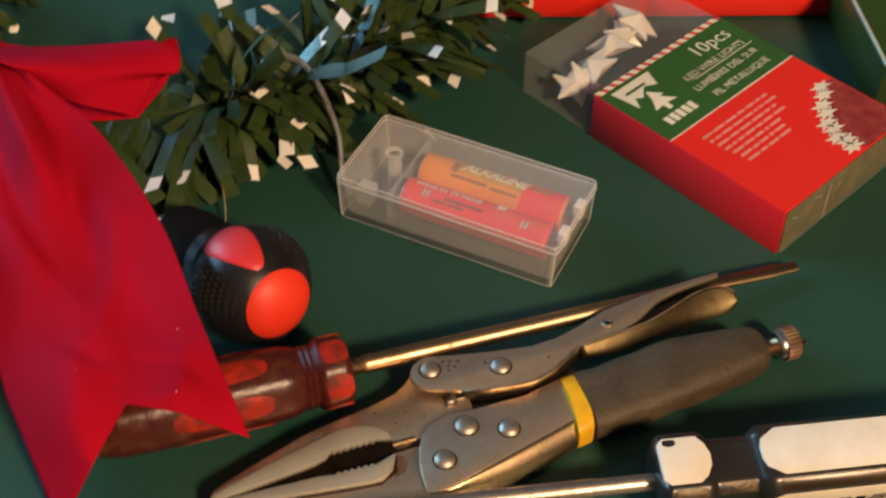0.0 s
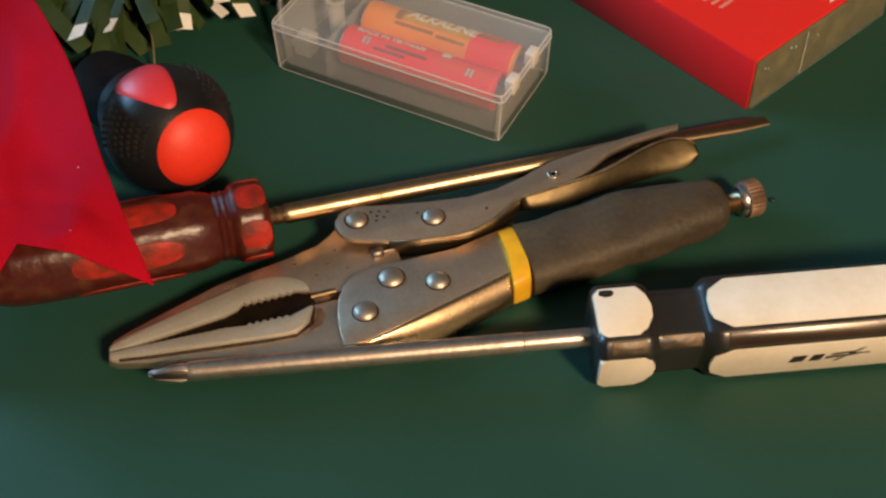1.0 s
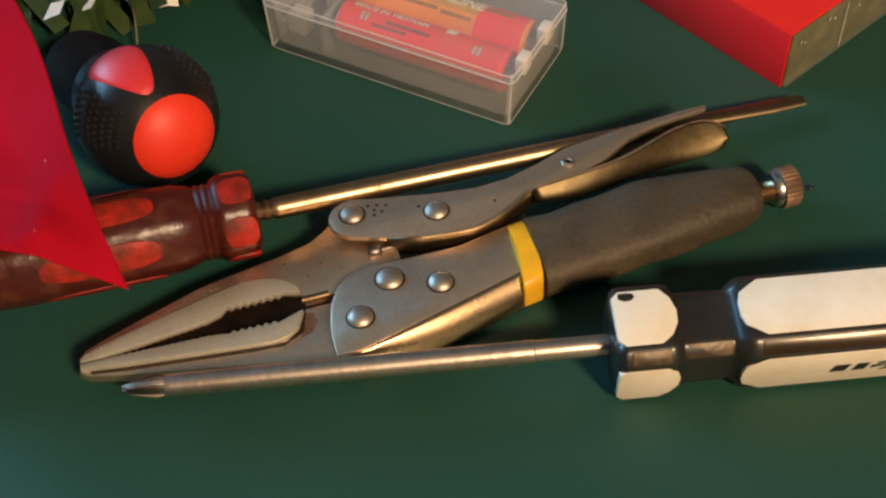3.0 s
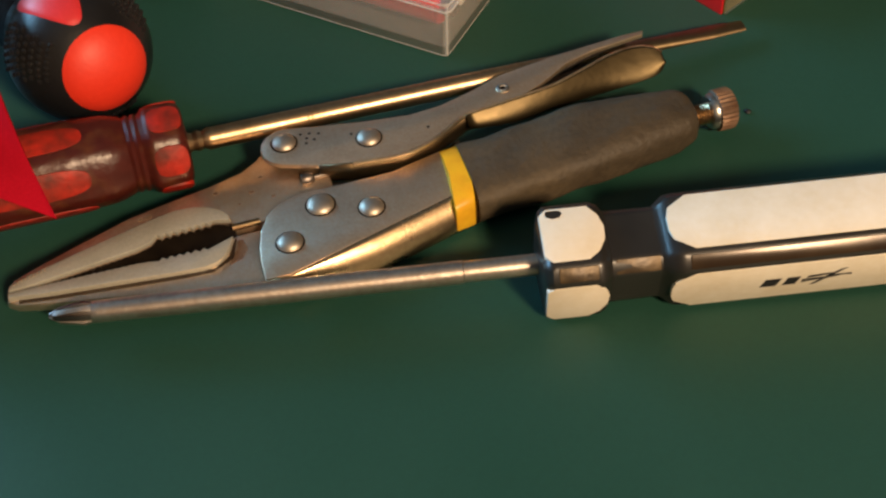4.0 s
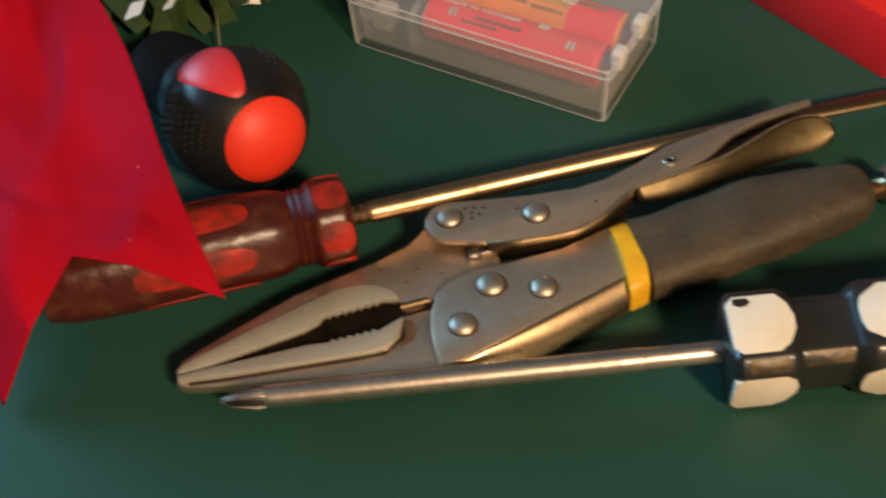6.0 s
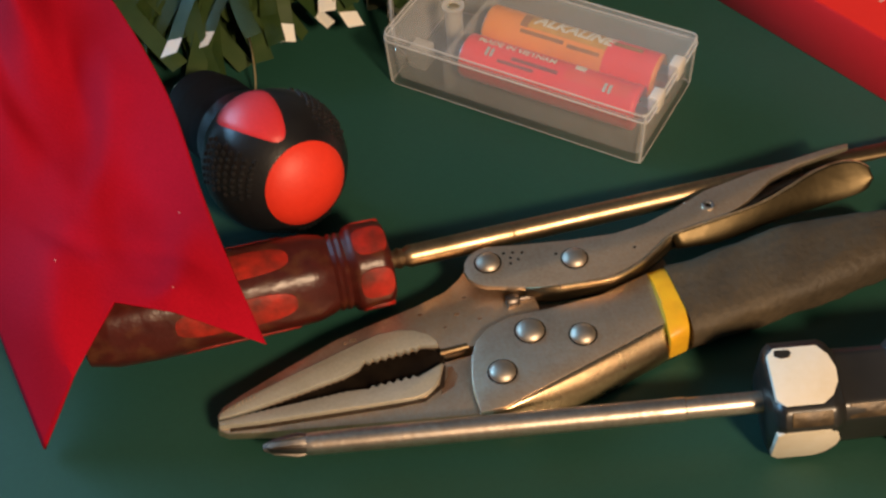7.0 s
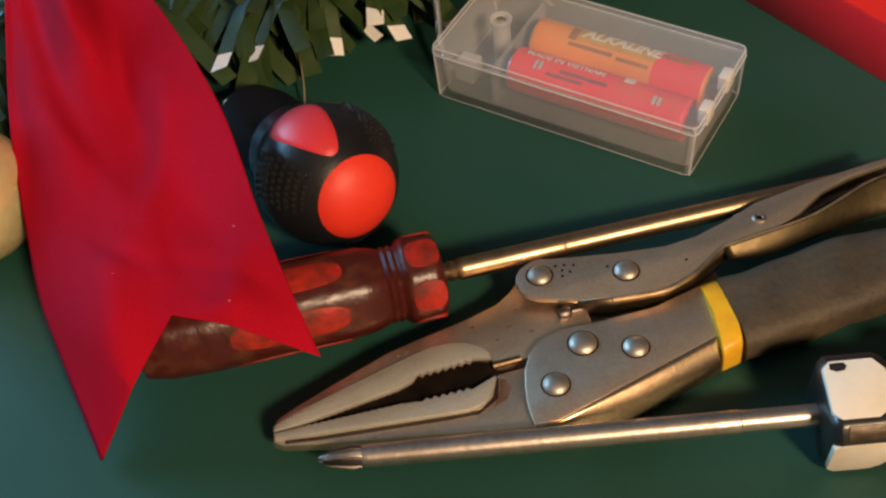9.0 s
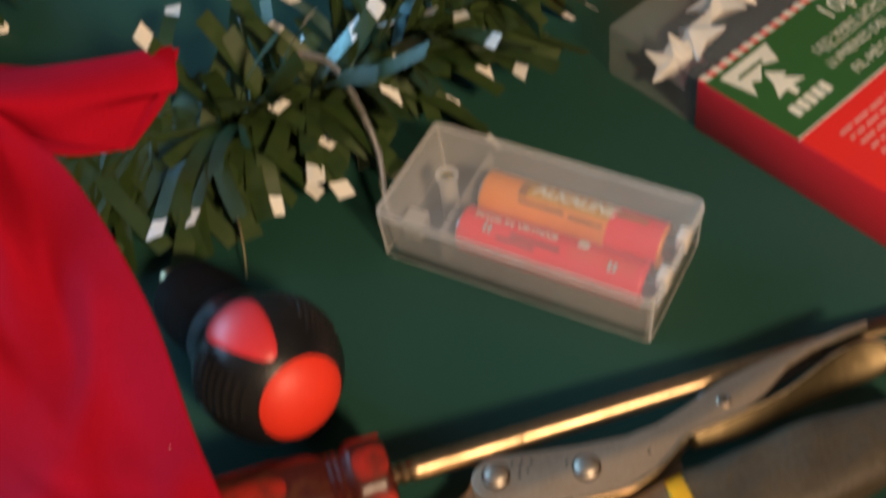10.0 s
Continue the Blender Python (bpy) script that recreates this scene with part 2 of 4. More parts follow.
def dome(cx, cy, z, r, h, n=20, bm=None):
    rings = []
    for k in range(6):
        a = k / 5 * math.pi / 2 * 0.97
        rings.append([(cx + r * math.cos(a) * math.cos(2 * math.pi * i / n), cy + r * math.cos(a) * math.sin(2 * math.pi * i / n), z + h * math.sin(a)) for i in range(n)])
    rings.insert(0, [(x, y, z - 0.06) for x, y, _ in rings[0]])
    return loft(rings, True, bm)


def tube(points, r, n=10, flat=1.0, bm=None):
    pts = [Vector(p) for p in points]
    rings = []
    for i, p in enumerate(pts):
        d = (pts[min(i + 1, len(pts) - 1)] - pts[max(i - 1, 0)]).normalized()
        side = d.cross(Vector((0, 0, 1)))
        side = side.normalized() if side.length > 1e-4 else Vector((1, 0, 0))
        up = side.cross(d)
        rings.append([p + side * r * math.cos(2 * math.pi * k / n) + up * r * flat * math.sin(2 * math.pi * k / n) for k in range(n)])
    return loft(rings, True, bm)


def curve(points, steps=6):
    """A smooth line through the points."""
    pts = [Vector(p) for p in points]
    out = []
    for i in range(len(pts) - 1):
        a, b, c, d = pts[max(i - 1, 0)], pts[i], pts[i + 1], pts[min(i + 2, len(pts) - 1)]
        for k in range(steps):
            t = k / steps
            out.append(0.5 * (2 * b + (c - a) * t + (2 * a - 5 * b + 4 * c - d) * t * t + (3 * b - a - 3 * c + d) * t ** 3))
    return out + [pts[-1]]


def smooth_grid(rows, steps=6, cut=False):
    """A smooth surface through a small net of points; cut: the last row is an edge of straight pieces."""
    across = [curve(r, steps) for r in rows]
    if cut:
        last = [Vector(p) for p in rows[-1]]
        across[-1] = [last[i].lerp(last[i + 1], k / steps) for i in range(len(last) - 1) for k in range(steps)] + [last[-1]]
    down = [curve([r[i] for r in across], steps) for i in range(len(across[0]))]
    return [[down[i][k] for i in range(len(down))] for k in range(len(down[0]))]


def thicken(ob, cm):
    m = ob.modifiers.new("thickness", "SOLIDIFY")
    m.thickness, m.offset = cm / 100, 0
    return ob


def sliced(bm, step):
    """Cuts flat shapes across, so that they can bend."""
    ys = [v.co.y for v in bm.verts]
    y = min(ys) + step
    while y < max(ys):
        bmesh.ops.bisect_plane(bm, geom=list(bm.verts) + list(bm.edges) + list(bm.faces), plane_co=(0, y, 0), plane_no=(0, 1, 0))
        y += step
    return bm


def lettering(text, size, spread=1.0, bold=0.0, lean=0.0):
    """Built-in lettering as a flat bmesh: the size is that of the letters in centimetres, from the origin rightwards."""
    data = bpy.data.curves.new("letters", "FONT")
    data.body, data.size, data.resolution_u, data.space_character = text, size, 2, spread
    data.offset, data.shear = bold, lean
    ob = bpy.data.objects.new("letters", data)
    me = bpy.data.meshes.new_from_object(ob)
    bm = bmesh.new()
    bm.from_mesh(me)
    bpy.data.objects.remove(ob)
    bpy.data.meshes.remove(me)
    return bm


def rounded(x0, x1, y0, y1, r, n=5):
    pts = []
    for cx, cy, a0 in ((x1 - r, y1 - r, 0), (x0 + r, y1 - r, 90), (x0 + r, y0 + r, 180), (x1 - r, y0 + r, 270)):
        for k in range(n + 1):
            a = radians(a0 + 90 * k / n)
            pts.append((cx + r * math.cos(a), cy + r * math.sin(a)))
    return pts


# ---- the added, unseen room and the table ----
def room():
    # shell out of view, added to bounce and reflect the lamps
    x0, x1, y0, y1, z0, z1 = -160, 260, -220, 200, -75, 175
    tagged(part("floor", block(x0 - 10, x1 + 10, y0 - 10, y1 + 10, z0 - 10, z0), M["floor"], None, "unseen brown floor added below the table"), kind="structure", category="floor")
    tagged(part("ceiling", block(x0 - 10, x1 + 10, y0 - 10, y1 + 10, z1, z1 + 10), M["ceiling"], None, "unseen dim ceiling added for bounce light"), kind="structure", category="ceiling")
    tagged(part("wall_north", block(x0 - 10, x1 + 10, y1, y1 + 10, z0, z1), M["wall"], None, "unseen dim wall added for bounce light"), kind="structure", category="wall")
    tagged(part("wall_south", block(x0 - 10, x1 + 10, y0 - 10, y0, z0, z1), M["wall"], None, "unseen dim wall added for bounce light"), kind="structure", category="wall")
    tagged(part("wall_east", block(x1, x1 + 10, y0, y1, z0, z1), M["wall"], None, "unseen dim wall added for bounce light"), kind="structure", category="wall")
    b = block(x0 - 10, x0, y0, 15, z0, z1)
    b = block(x0 - 10, x0, 145, y1, z0, z1, bm=b)
    b = block(x0 - 10, x0, 15, 145, z0, 10, bm=b)
    b = block(x0 - 10, x0, 15, 145, 108, z1, bm=b)
    tagged(part("wall_west", b, M["wall"], None, "unseen dim added wall with a window opening"), kind="structure", category="wall")


def table():
    t = thing("table", (0, 30, 0), (0, 0, 0), "table covered with a smooth dark green sheet", "table")
    part("tabletop", block(-70, 70, -45, 45, -3.2, -0.1, 0.2), M["wood"], t, "wooden top under the cover")
    rows = [[(-71 + 142 * i / 40, -46 + 92 * j / 30, 0.0) for i in range(41)] for j in range(31)]
    part("table_cover", sheet(rows), M["cover"], t, "smooth dark green sheet")
    for sx in (-1, 1):
        for sy in (-1, 1):
            part("leg", block(sx * 62 - 3, sx * 62 + 3, sy * 37 - 3, sy * 37 + 3, -75, -3.2, 0.3), M["wood"], t)


room()
table()


# ---- locking pliers ----
def jaw_teeth(u0, v0, u1, v1, count, depth):
    """A toothed line from one point to another."""
    d, n = Vector((u1 - u0, v1 - v0)), count * 2
    side = Vector((-d.y, d.x)).normalized()
    return [tuple(Vector((u0, v0)) + d * k / n + side * (depth if k % 2 else 0)) for k in range(n + 1)]


def pliers():
    t = thing("locking_pliers", (-0.07, 18.44, 0), (0, 0, 20.36), "long-nose steel locking pliers with grey rubber grip and yellow tape", "pliers")
    upper = [(-6.13, -0.06), (-6.13, 0.08), (-6.0, 0.24), (-5.6, 0.42), (-4.85, 0.7), (-3.67, 1.12), (-3.0, 1.26), (-1.95, 1.45), (-1.3, 1.62), (-0.95, 1.85), (-0.7, 2.1), (-0.2, 2.1), (0.4, 1.5), (0.4, 0.5), (-0.4, 0.1), (-1.7, 0.2)]
    gap_up = [(-1.75, 0.34), (-2.04, 0.42)] + jaw_teeth(-2.1, 0.44, -3.2, 0.42, 7, 0.07) + [(-3.35, 0.27)] + jaw_teeth(-3.6, 0.2, -5.8, -0.06, 16, 0.022)
    lower = [(-6.15, -0.1), (-6.17, -0.24), (-6.0, -0.37), (-5.23, -0.56), (-2.94, -1.04), (-1.39, -1.36), (-0.4, -1.5), (-0.4, 0.0), (-1.7, 0.0)]
    gap_lo = [(-1.8, -0.06), (-2.2, -0.24)] + jaw_teeth(-2.3, -0.28, -3.25, -0.26, 6, -0.07) + [(-3.42, -0.22)] + jaw_teeth(-3.6, -0.2, -5.8, -0.13, 16, -0.022)
    def tapered(bm):
        for v in bm.verts:
            if v.co.z < 0.3:
                v.co.z += 0.24 * max(0.0, min(1.0, (-v.co.x - 2) / 4))
        return bm
    up = part("upper_jaw", tapered(prism(upper + gap_up, 0.12, 0.66, 0.06)), M["steel"], t, "steel jaw with serrated teeth")
    part("jaw_pad", prism([(-6.1, -0.06), (-6.06, 0.06), (-5.7, 0.2), (-4.6, 0.5), (-3.15, 0.87), (-2.78, 0.94), (-2.42, 0.92), (-2.12, 0.82), (-1.88, 0.65), (-1.76, 0.47)] + gap_up, 0.64, 0.74, 0.02), M["pad"], up, "ground pale steel face")
    low = part("lower_jaw", tapered(prism(lower + gap_lo, 0.2, 0.62, 0.08)), M["steel"], t, "steel jaw with serrated teeth")
    part("jaw_pad", prism([(-6.12, -0.12), (-6.12, -0.24), (-5.3, -0.37), (-2.87, -0.66), (-2.45, -0.7), (-2.18, -0.65), (-1.99, -0.5), (-1.86, -0.3), (-1.78, -0.1)] + gap_lo[1:], 0.62, 0.74, 0.02), M["pad"], low, "ground pale steel face")
    # block between the jaws, black to hold the gap's shade
    part("gap_shade", prism([(-1.7, 0.25), (-2.0, 0.42), (-3.2, 0.42), (-3.4, 0.33), (-5.7, -0.04), (-5.7, -0.16), (-3.4, -0.24), (-3.2, -0.28), (-2.3, -0.28), (-1.9, -0.15), (-1.7, -0.05)], 0.1, 0.6), M["throat"], t, "near-black block, shade of the jaw gap painted in")
    for k in range(9):
        u = -6.0 + 0.075 * k
        part("tip_ridge", prism([(u, 0.03 + 0.02 * k), (u + 0.02, 0.03 + 0.02 * k), (u + 0.055, 0.15 + 0.03 * k), (u + 0.03, 0.15 + 0.03 * k)], 0.73, 0.752), M["steel"], up, "fine ground ridge")
    ledge = [(-5.95, -0.34), (-5.3, -0.45), (-2.87, -0.75), (-2.3, -0.79), (-1.86, -0.56), (-1.72, -0.1), (-1.76, -0.1), (-1.95, -0.5), (-2.25, -0.7), (-2.87, -0.66), (-5.3, -0.365), (-5.95, -0.265)]
    # thin brown-black strip along the lower edge of the pad
    part("step_line", prism(ledge, 0.6, 0.628), M["brown_black"], low, "brown-black line along the ground step")
    part("rust_patch", prism([(-1.98, -0.72), (-1.7, -0.62), (-1.56, -0.4), (-1.6, -0.16), (-1.7, -0.14), (-1.76, -0.36), (-1.9, -0.56)], 0.6, 0.626), M["rust"], low, "rusty patch beside the throat")
    for u, v, q in ((-1.2, 1.0, 0.05), (-1.9, 1.2, 0.04), (-3.3, 1.0, 0.06), (-3.45, 0.98, 0.04), (-0.95, 1.35, 0.035), (-1.5, 0.75, 0.03), (-0.8, 0.75, 0.04)):
        part("stain", prism([(u + q * 1.4 * math.cos(k), v + q * 0.8 * math.sin(k)) for k in range(6)], 0.655, 0.664), M["rust"], up, "small brown stain")
    part("push_rod", lathe([(-1.75, 0.07), (-1.2, 0.07)], 10, 0.18, 0.66), M["bronze"], t, "bright rod end")
    # the fixed handle: a flat cheek whose lower side rolls down to the table
    cheek = [(-1.4, -1.45), (-1.39, -0.95), (-1.34, -0.6), (-1.22, -0.17), (-1.03, 0.15), (-0.735, 0.4), (-0.26, 0.51), (0.55, 0.48), (1.59, 0.48), (2.6, 0.7), (3.3, 0.74), (3.3, -0.4), (2.55, -0.56), (0.8, -1.03), (-0.9, -1.47)]
    body = part("cheek_plate", prism(cheek, 0.68, 0.82, 0.04), M["steel"], t, "flat steel cheek")
    rows = []
    for u, v in ((-1.38, -1.45), (-0.9, -1.47), (0.0, -1.24), (0.8, -1.03), (1.7, -0.79), (2.55, -0.56), (3.3, -0.4)):
        deep = max(0.08, min(0.88, 0.36 + 0.42 * (u + 0.9)))
        arc = [radians(38 + 6.8 * k) for k in range(10)]
        rows.append([(u + 0.02 * k, v + 0.04 - deep * (math.sin(a) - math.sin(arc[0])), 0.772 - 0.66 * (math.cos(arc[0]) - math.cos(a))) for k, a in enumerate(arc)])
    thicken(part("rolled_edge", sheet(rows), M["rolled"], body, "polished rolled edge"), 0.1)
    part("back_cheek", prism([(u, v * 0.7 + 0.15) for u, v in cheek], 0.0, 0.2), M["steel"], t)
    for name, u, v, z, r in (("rivet", 0.02, 0.06, 0.82, 0.28), ("rivet", 0.96, -0.33, 0.82, 0.25), ("rivet", -0.76, -0.7, 0.82, 0.26)):
        # black disc paints the contact shade round each rivet
        part("rivet_shade", dome(u, v, z, r + 0.03, 0.012), M["throat"], t, "painted shade ring round the rivet")
        part(name, dome(u, v, z, r, 0.13), M["rivet"], t)
    # the release lever, a folded channel that ends in a thumb paddle
    top = [(-0.68, 1.38), (-0.79, 1.56), (-0.82, 1.76), (-0.77, 1.95), (-0.64, 2.11), (-0.45, 2.21), (-0.25, 2.25), (0.38, 2.1), (1.4, 1.9), (2.33, 1.78), (3.0, 1.83), (3.7, 2.02), (4.48, 2.3), (5.67, 2.48), (7.3, 2.62), (7.85, 2.62), (7.8, 2.5), (6.6, 2.36), (5.9, 2.16), (5.2, 1.74), (4.6, 1.5), (4.18, 1.46), (3.43, 1.4), (3.0, 1.15), (2.55, 0.9), (1.9, 0.73), (0.88, 0.83), (0.22, 0.99), (-0.5, 1.25)]
    lever = part("release_lever", prism(top, 0.86, 0.97, 0.035), M["steel"], t, "folded steel release lever")
    edge = [(0.22, 0.99), (0.88, 0.83), (1.9, 0.73), (2.55, 0.9), (3.0, 1.15), (3.43, 1.4), (4.18, 1.46)]
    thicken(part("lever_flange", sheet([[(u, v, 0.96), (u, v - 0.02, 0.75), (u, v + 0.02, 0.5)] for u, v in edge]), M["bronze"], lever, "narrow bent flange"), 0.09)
    part("lever_lip", tube(curve([(u, v - 0.045, 0.975) for u, v in edge[1:]], 4), 0.045, 8), M["worn_edge"], lever, "bright worn lip")
    rim = [(3.4, 1.36, 0.98), (4.2, 1.43, 1.0), (5.3, 1.54, 1.02), (6.1, 1.78, 1.02), (6.8, 2.04, 1.0), (7.4, 2.15, 0.97), (7.78, 2.08, 0.93), (8.0, 1.93, 0.84)]
    foot = [(3.5, 1.3, 0.7), (4.4, 1.25, 0.6), (5.3, 1.42, 0.52), (6.2, 1.55, 0.48), (6.9, 1.58, 0.48), (7.5, 1.6, 0.5), (7.86, 1.66, 0.56), (8.02, 1.82, 0.74)]
    rows = []
    for a, b in zip(rim, foot):
        a, b = Vector(a), Vector(b)
        rows.append([a.lerp(b, k / 6) + Vector((0, 0.12, 0.05)) * -math.sin(math.pi * k / 6) for k in range(7)])
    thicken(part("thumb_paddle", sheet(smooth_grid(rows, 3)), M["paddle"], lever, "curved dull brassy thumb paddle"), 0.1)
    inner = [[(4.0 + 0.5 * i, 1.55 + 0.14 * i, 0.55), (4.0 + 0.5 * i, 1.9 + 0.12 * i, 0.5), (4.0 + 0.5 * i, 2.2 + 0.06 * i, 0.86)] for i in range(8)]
    # darker steel carries the shade inside the folded channel
    thicken(part("channel_wall", sheet(inner), M["dark_steel"], lever, "channel inside, shade put into dark steel"), 0.06)
    part("lever_rim", tube(curve(rim, 4), 0.04, 8), M["worn_edge"], lever, "bright worn rim")
    pits = None
    for u, v in ((0.06, 1.95), (0.16, 1.8), (0.24, 1.92), (0.3, 1.72), (0.12, 1.66), (0.42, 1.86), (1.05, 1.62), (2.6, 1.3)):
        pits = prism([(u + 0.035 * math.cos(k), v + 0.03 * math.sin(k)) for k in range(6)], 0.968, 0.974, bm=pits)
    part("pitting", pits, M["throat"], lever, "small dark pits", kind="stuff")
    for u, v, r in ((-0.31, 1.82, 0.25), (1.37, 1.4, 0.25)):
        # same painted shade ring on the lever
        part("rivet_shade", dome(u, v, 0.97, r + 0.03, 0.012), M["throat"], t, "painted shade ring round the rivet")
        part("rivet", dome(u, v, 0.97, r, 0.12), M["rivet"], t)
    rim_ring = [Vector((4.4 + 0.1 * math.cos(2 * math.pi * k / 20), 1.87 + 0.1 * math.sin(2 * math.pi * k / 20), 0.985)) for k in range(21)]
    eye = part("hollow_rivet", tube(rim_ring, 0.04, 8), M["zinc"], t, "small hollow rivet")
    # hole is a black disc, its shade put into the colour
    part("rivet_hole", dome(4.4, 1.87, 0.972, 0.08, 0.01, 12), M["throat"], eye, "black disc for the shaded hole")
    part("spring_pin", lathe([(-0.2, 0.02), (-0.18, 0.13), (-0.05, 0.16), (0.05, 0.12), (0.08, 0.06), (0.5, 0.06), (0.52, 0.1), (0.6, 0.1)], 14, 0.95, 0.7), M["dark_steel"], t, "dark rusty spring pin")
    part("link_bar", prism([(0.3, 0.9), (0.9, 0.7), (2.4, 0.8), (3.2, 1.2), (3.2, 1.0), (2.4, 0.6), (0.9, 0.5), (0.3, 0.6)], 0.2, 0.5), M["dark_steel"], t, "dark toggle link")
    # yellow tape and the rubber grip
    def section(u, v_lo, v_hi, z_lo, z_hi, n=24, power=2.8):
        cv, cz, a, b = (v_lo + v_hi) / 2, (z_lo + z_hi) / 2, (v_hi - v_lo) / 2, (z_hi - z_lo) / 2
        out = []
        for k in range(n):
            c, s = math.cos(2 * math.pi * k / n), math.sin(2 * math.pi * k / n)
            out.append((u, cv + a * math.copysign(abs(c) ** (2 / power), c), cz + b * math.copysign(abs(s) ** (2 / power), s)))
        return out
    rings = [section(2.98, -0.75, 0.72, 0.06, 0.9), section(3.0, -0.92, 0.86, 0.0, 1.0)]
    for u, lo, hi, zh in ((3.6, -0.9, 0.88, 1.03), (4.4, -0.86, 0.9, 1.06), (5.1, -0.8, 1.0, 1.1), (5.8, -0.72, 1.04, 1.12), (6.4, -0.64, 1.0, 1.1), (7.0, -0.52, 0.94, 1.08), (7.5, -0.44, 0.85, 1.04), (7.8, -0.36, 0.74, 0.98), (7.95, -0.22, 0.6, 0.88), (8.0, -0.05, 0.42, 0.74)):
        rings.append(section(u - 0.0, lo, hi, 0.0 if u < 7.7 else 0.12, zh))
    worn = loft(smooth_grid([[Vector(p) for p in r] for r in rings[1:]], 3))
    for v in worn.verts:
        n = noise.noise(v.co * 1.6) * 0.05 + noise.noise(v.co * 5.0) * 0.022
        v.co.y += n
        v.co.z = max(0.0, v.co.z + n)
    part("grip", worn, M["grip"], t, "matt grey-brown rubber grip")
    band = [[(u + dx, v, z) for u, v, z in section(0, lo, hi, -0.0, 0.93, power=4.5)] for u, lo, hi, dx in ((2.58, -0.95, 0.74, 0), (2.6, -0.98, 0.76, 0), (2.98, -0.9, 0.8, 0), (3.0, -0.87, 0.78, 0))]
    band = [[(p[0] + u0 + 0.16 * max(0, -p[1]) * -1 + 0.06, p[1], p[2]) for p in r] for r, u0 in zip(band, (2.58, 2.6, 2.98, 3.0))]
    part("tape_band", loft(band), M["tape"], t, "creased yellow tape")
    # adjusting screw
    screw = []
    for k in range(13):
        screw.append((7.95 + 0.03 * k, 0.2 if k % 2 else 0.23))
    part("screw_thread", lathe(screw, 16, 0.16, 0.55), M["shaft"], t, "brassy screw thread")
    knurl = lambda a: 1 + 0.035 * (1 if int(a / (2 * math.pi) * 56 + 0.5) % 2 else -1)
    knob = part("adjusting_knob", lathe([(8.32, 0.22), (8.33, 0.34), (8.4, 0.38), (8.46, 0.38)], 28, 0.18, 0.55), M["zinc"], t, "knurled rusty steel knob")
    part("knurled_rim", lathe([(8.46, 0.38), (8.48, 0.43), (8.8, 0.43), (8.86, 0.38), (8.87, 0.05)], 56, 0.18, 0.55, knurl), M["rust"], knob, "rusty knurling")


pliers()


# ---- the screwdrivers ----
def blade(profile, n, parent, material, name="shaft", label=""):
    return part(name, lathe(profile, n), material, parent, label)


def axis_turn(a, b):
    d = Vector(b) - Vector(a)
    return (0, -math.degrees(math.atan2(d.z, math.hypot(d.x, d.y))), math.degrees(math.atan2(d.y, d.x)))


def hexagon(a, power=0.55):
    k = (a + math.pi / 6) % (math.pi / 3) - math.pi / 6
    return 1 + power * (min(1 / math.cos(k), 1.1) - 1)


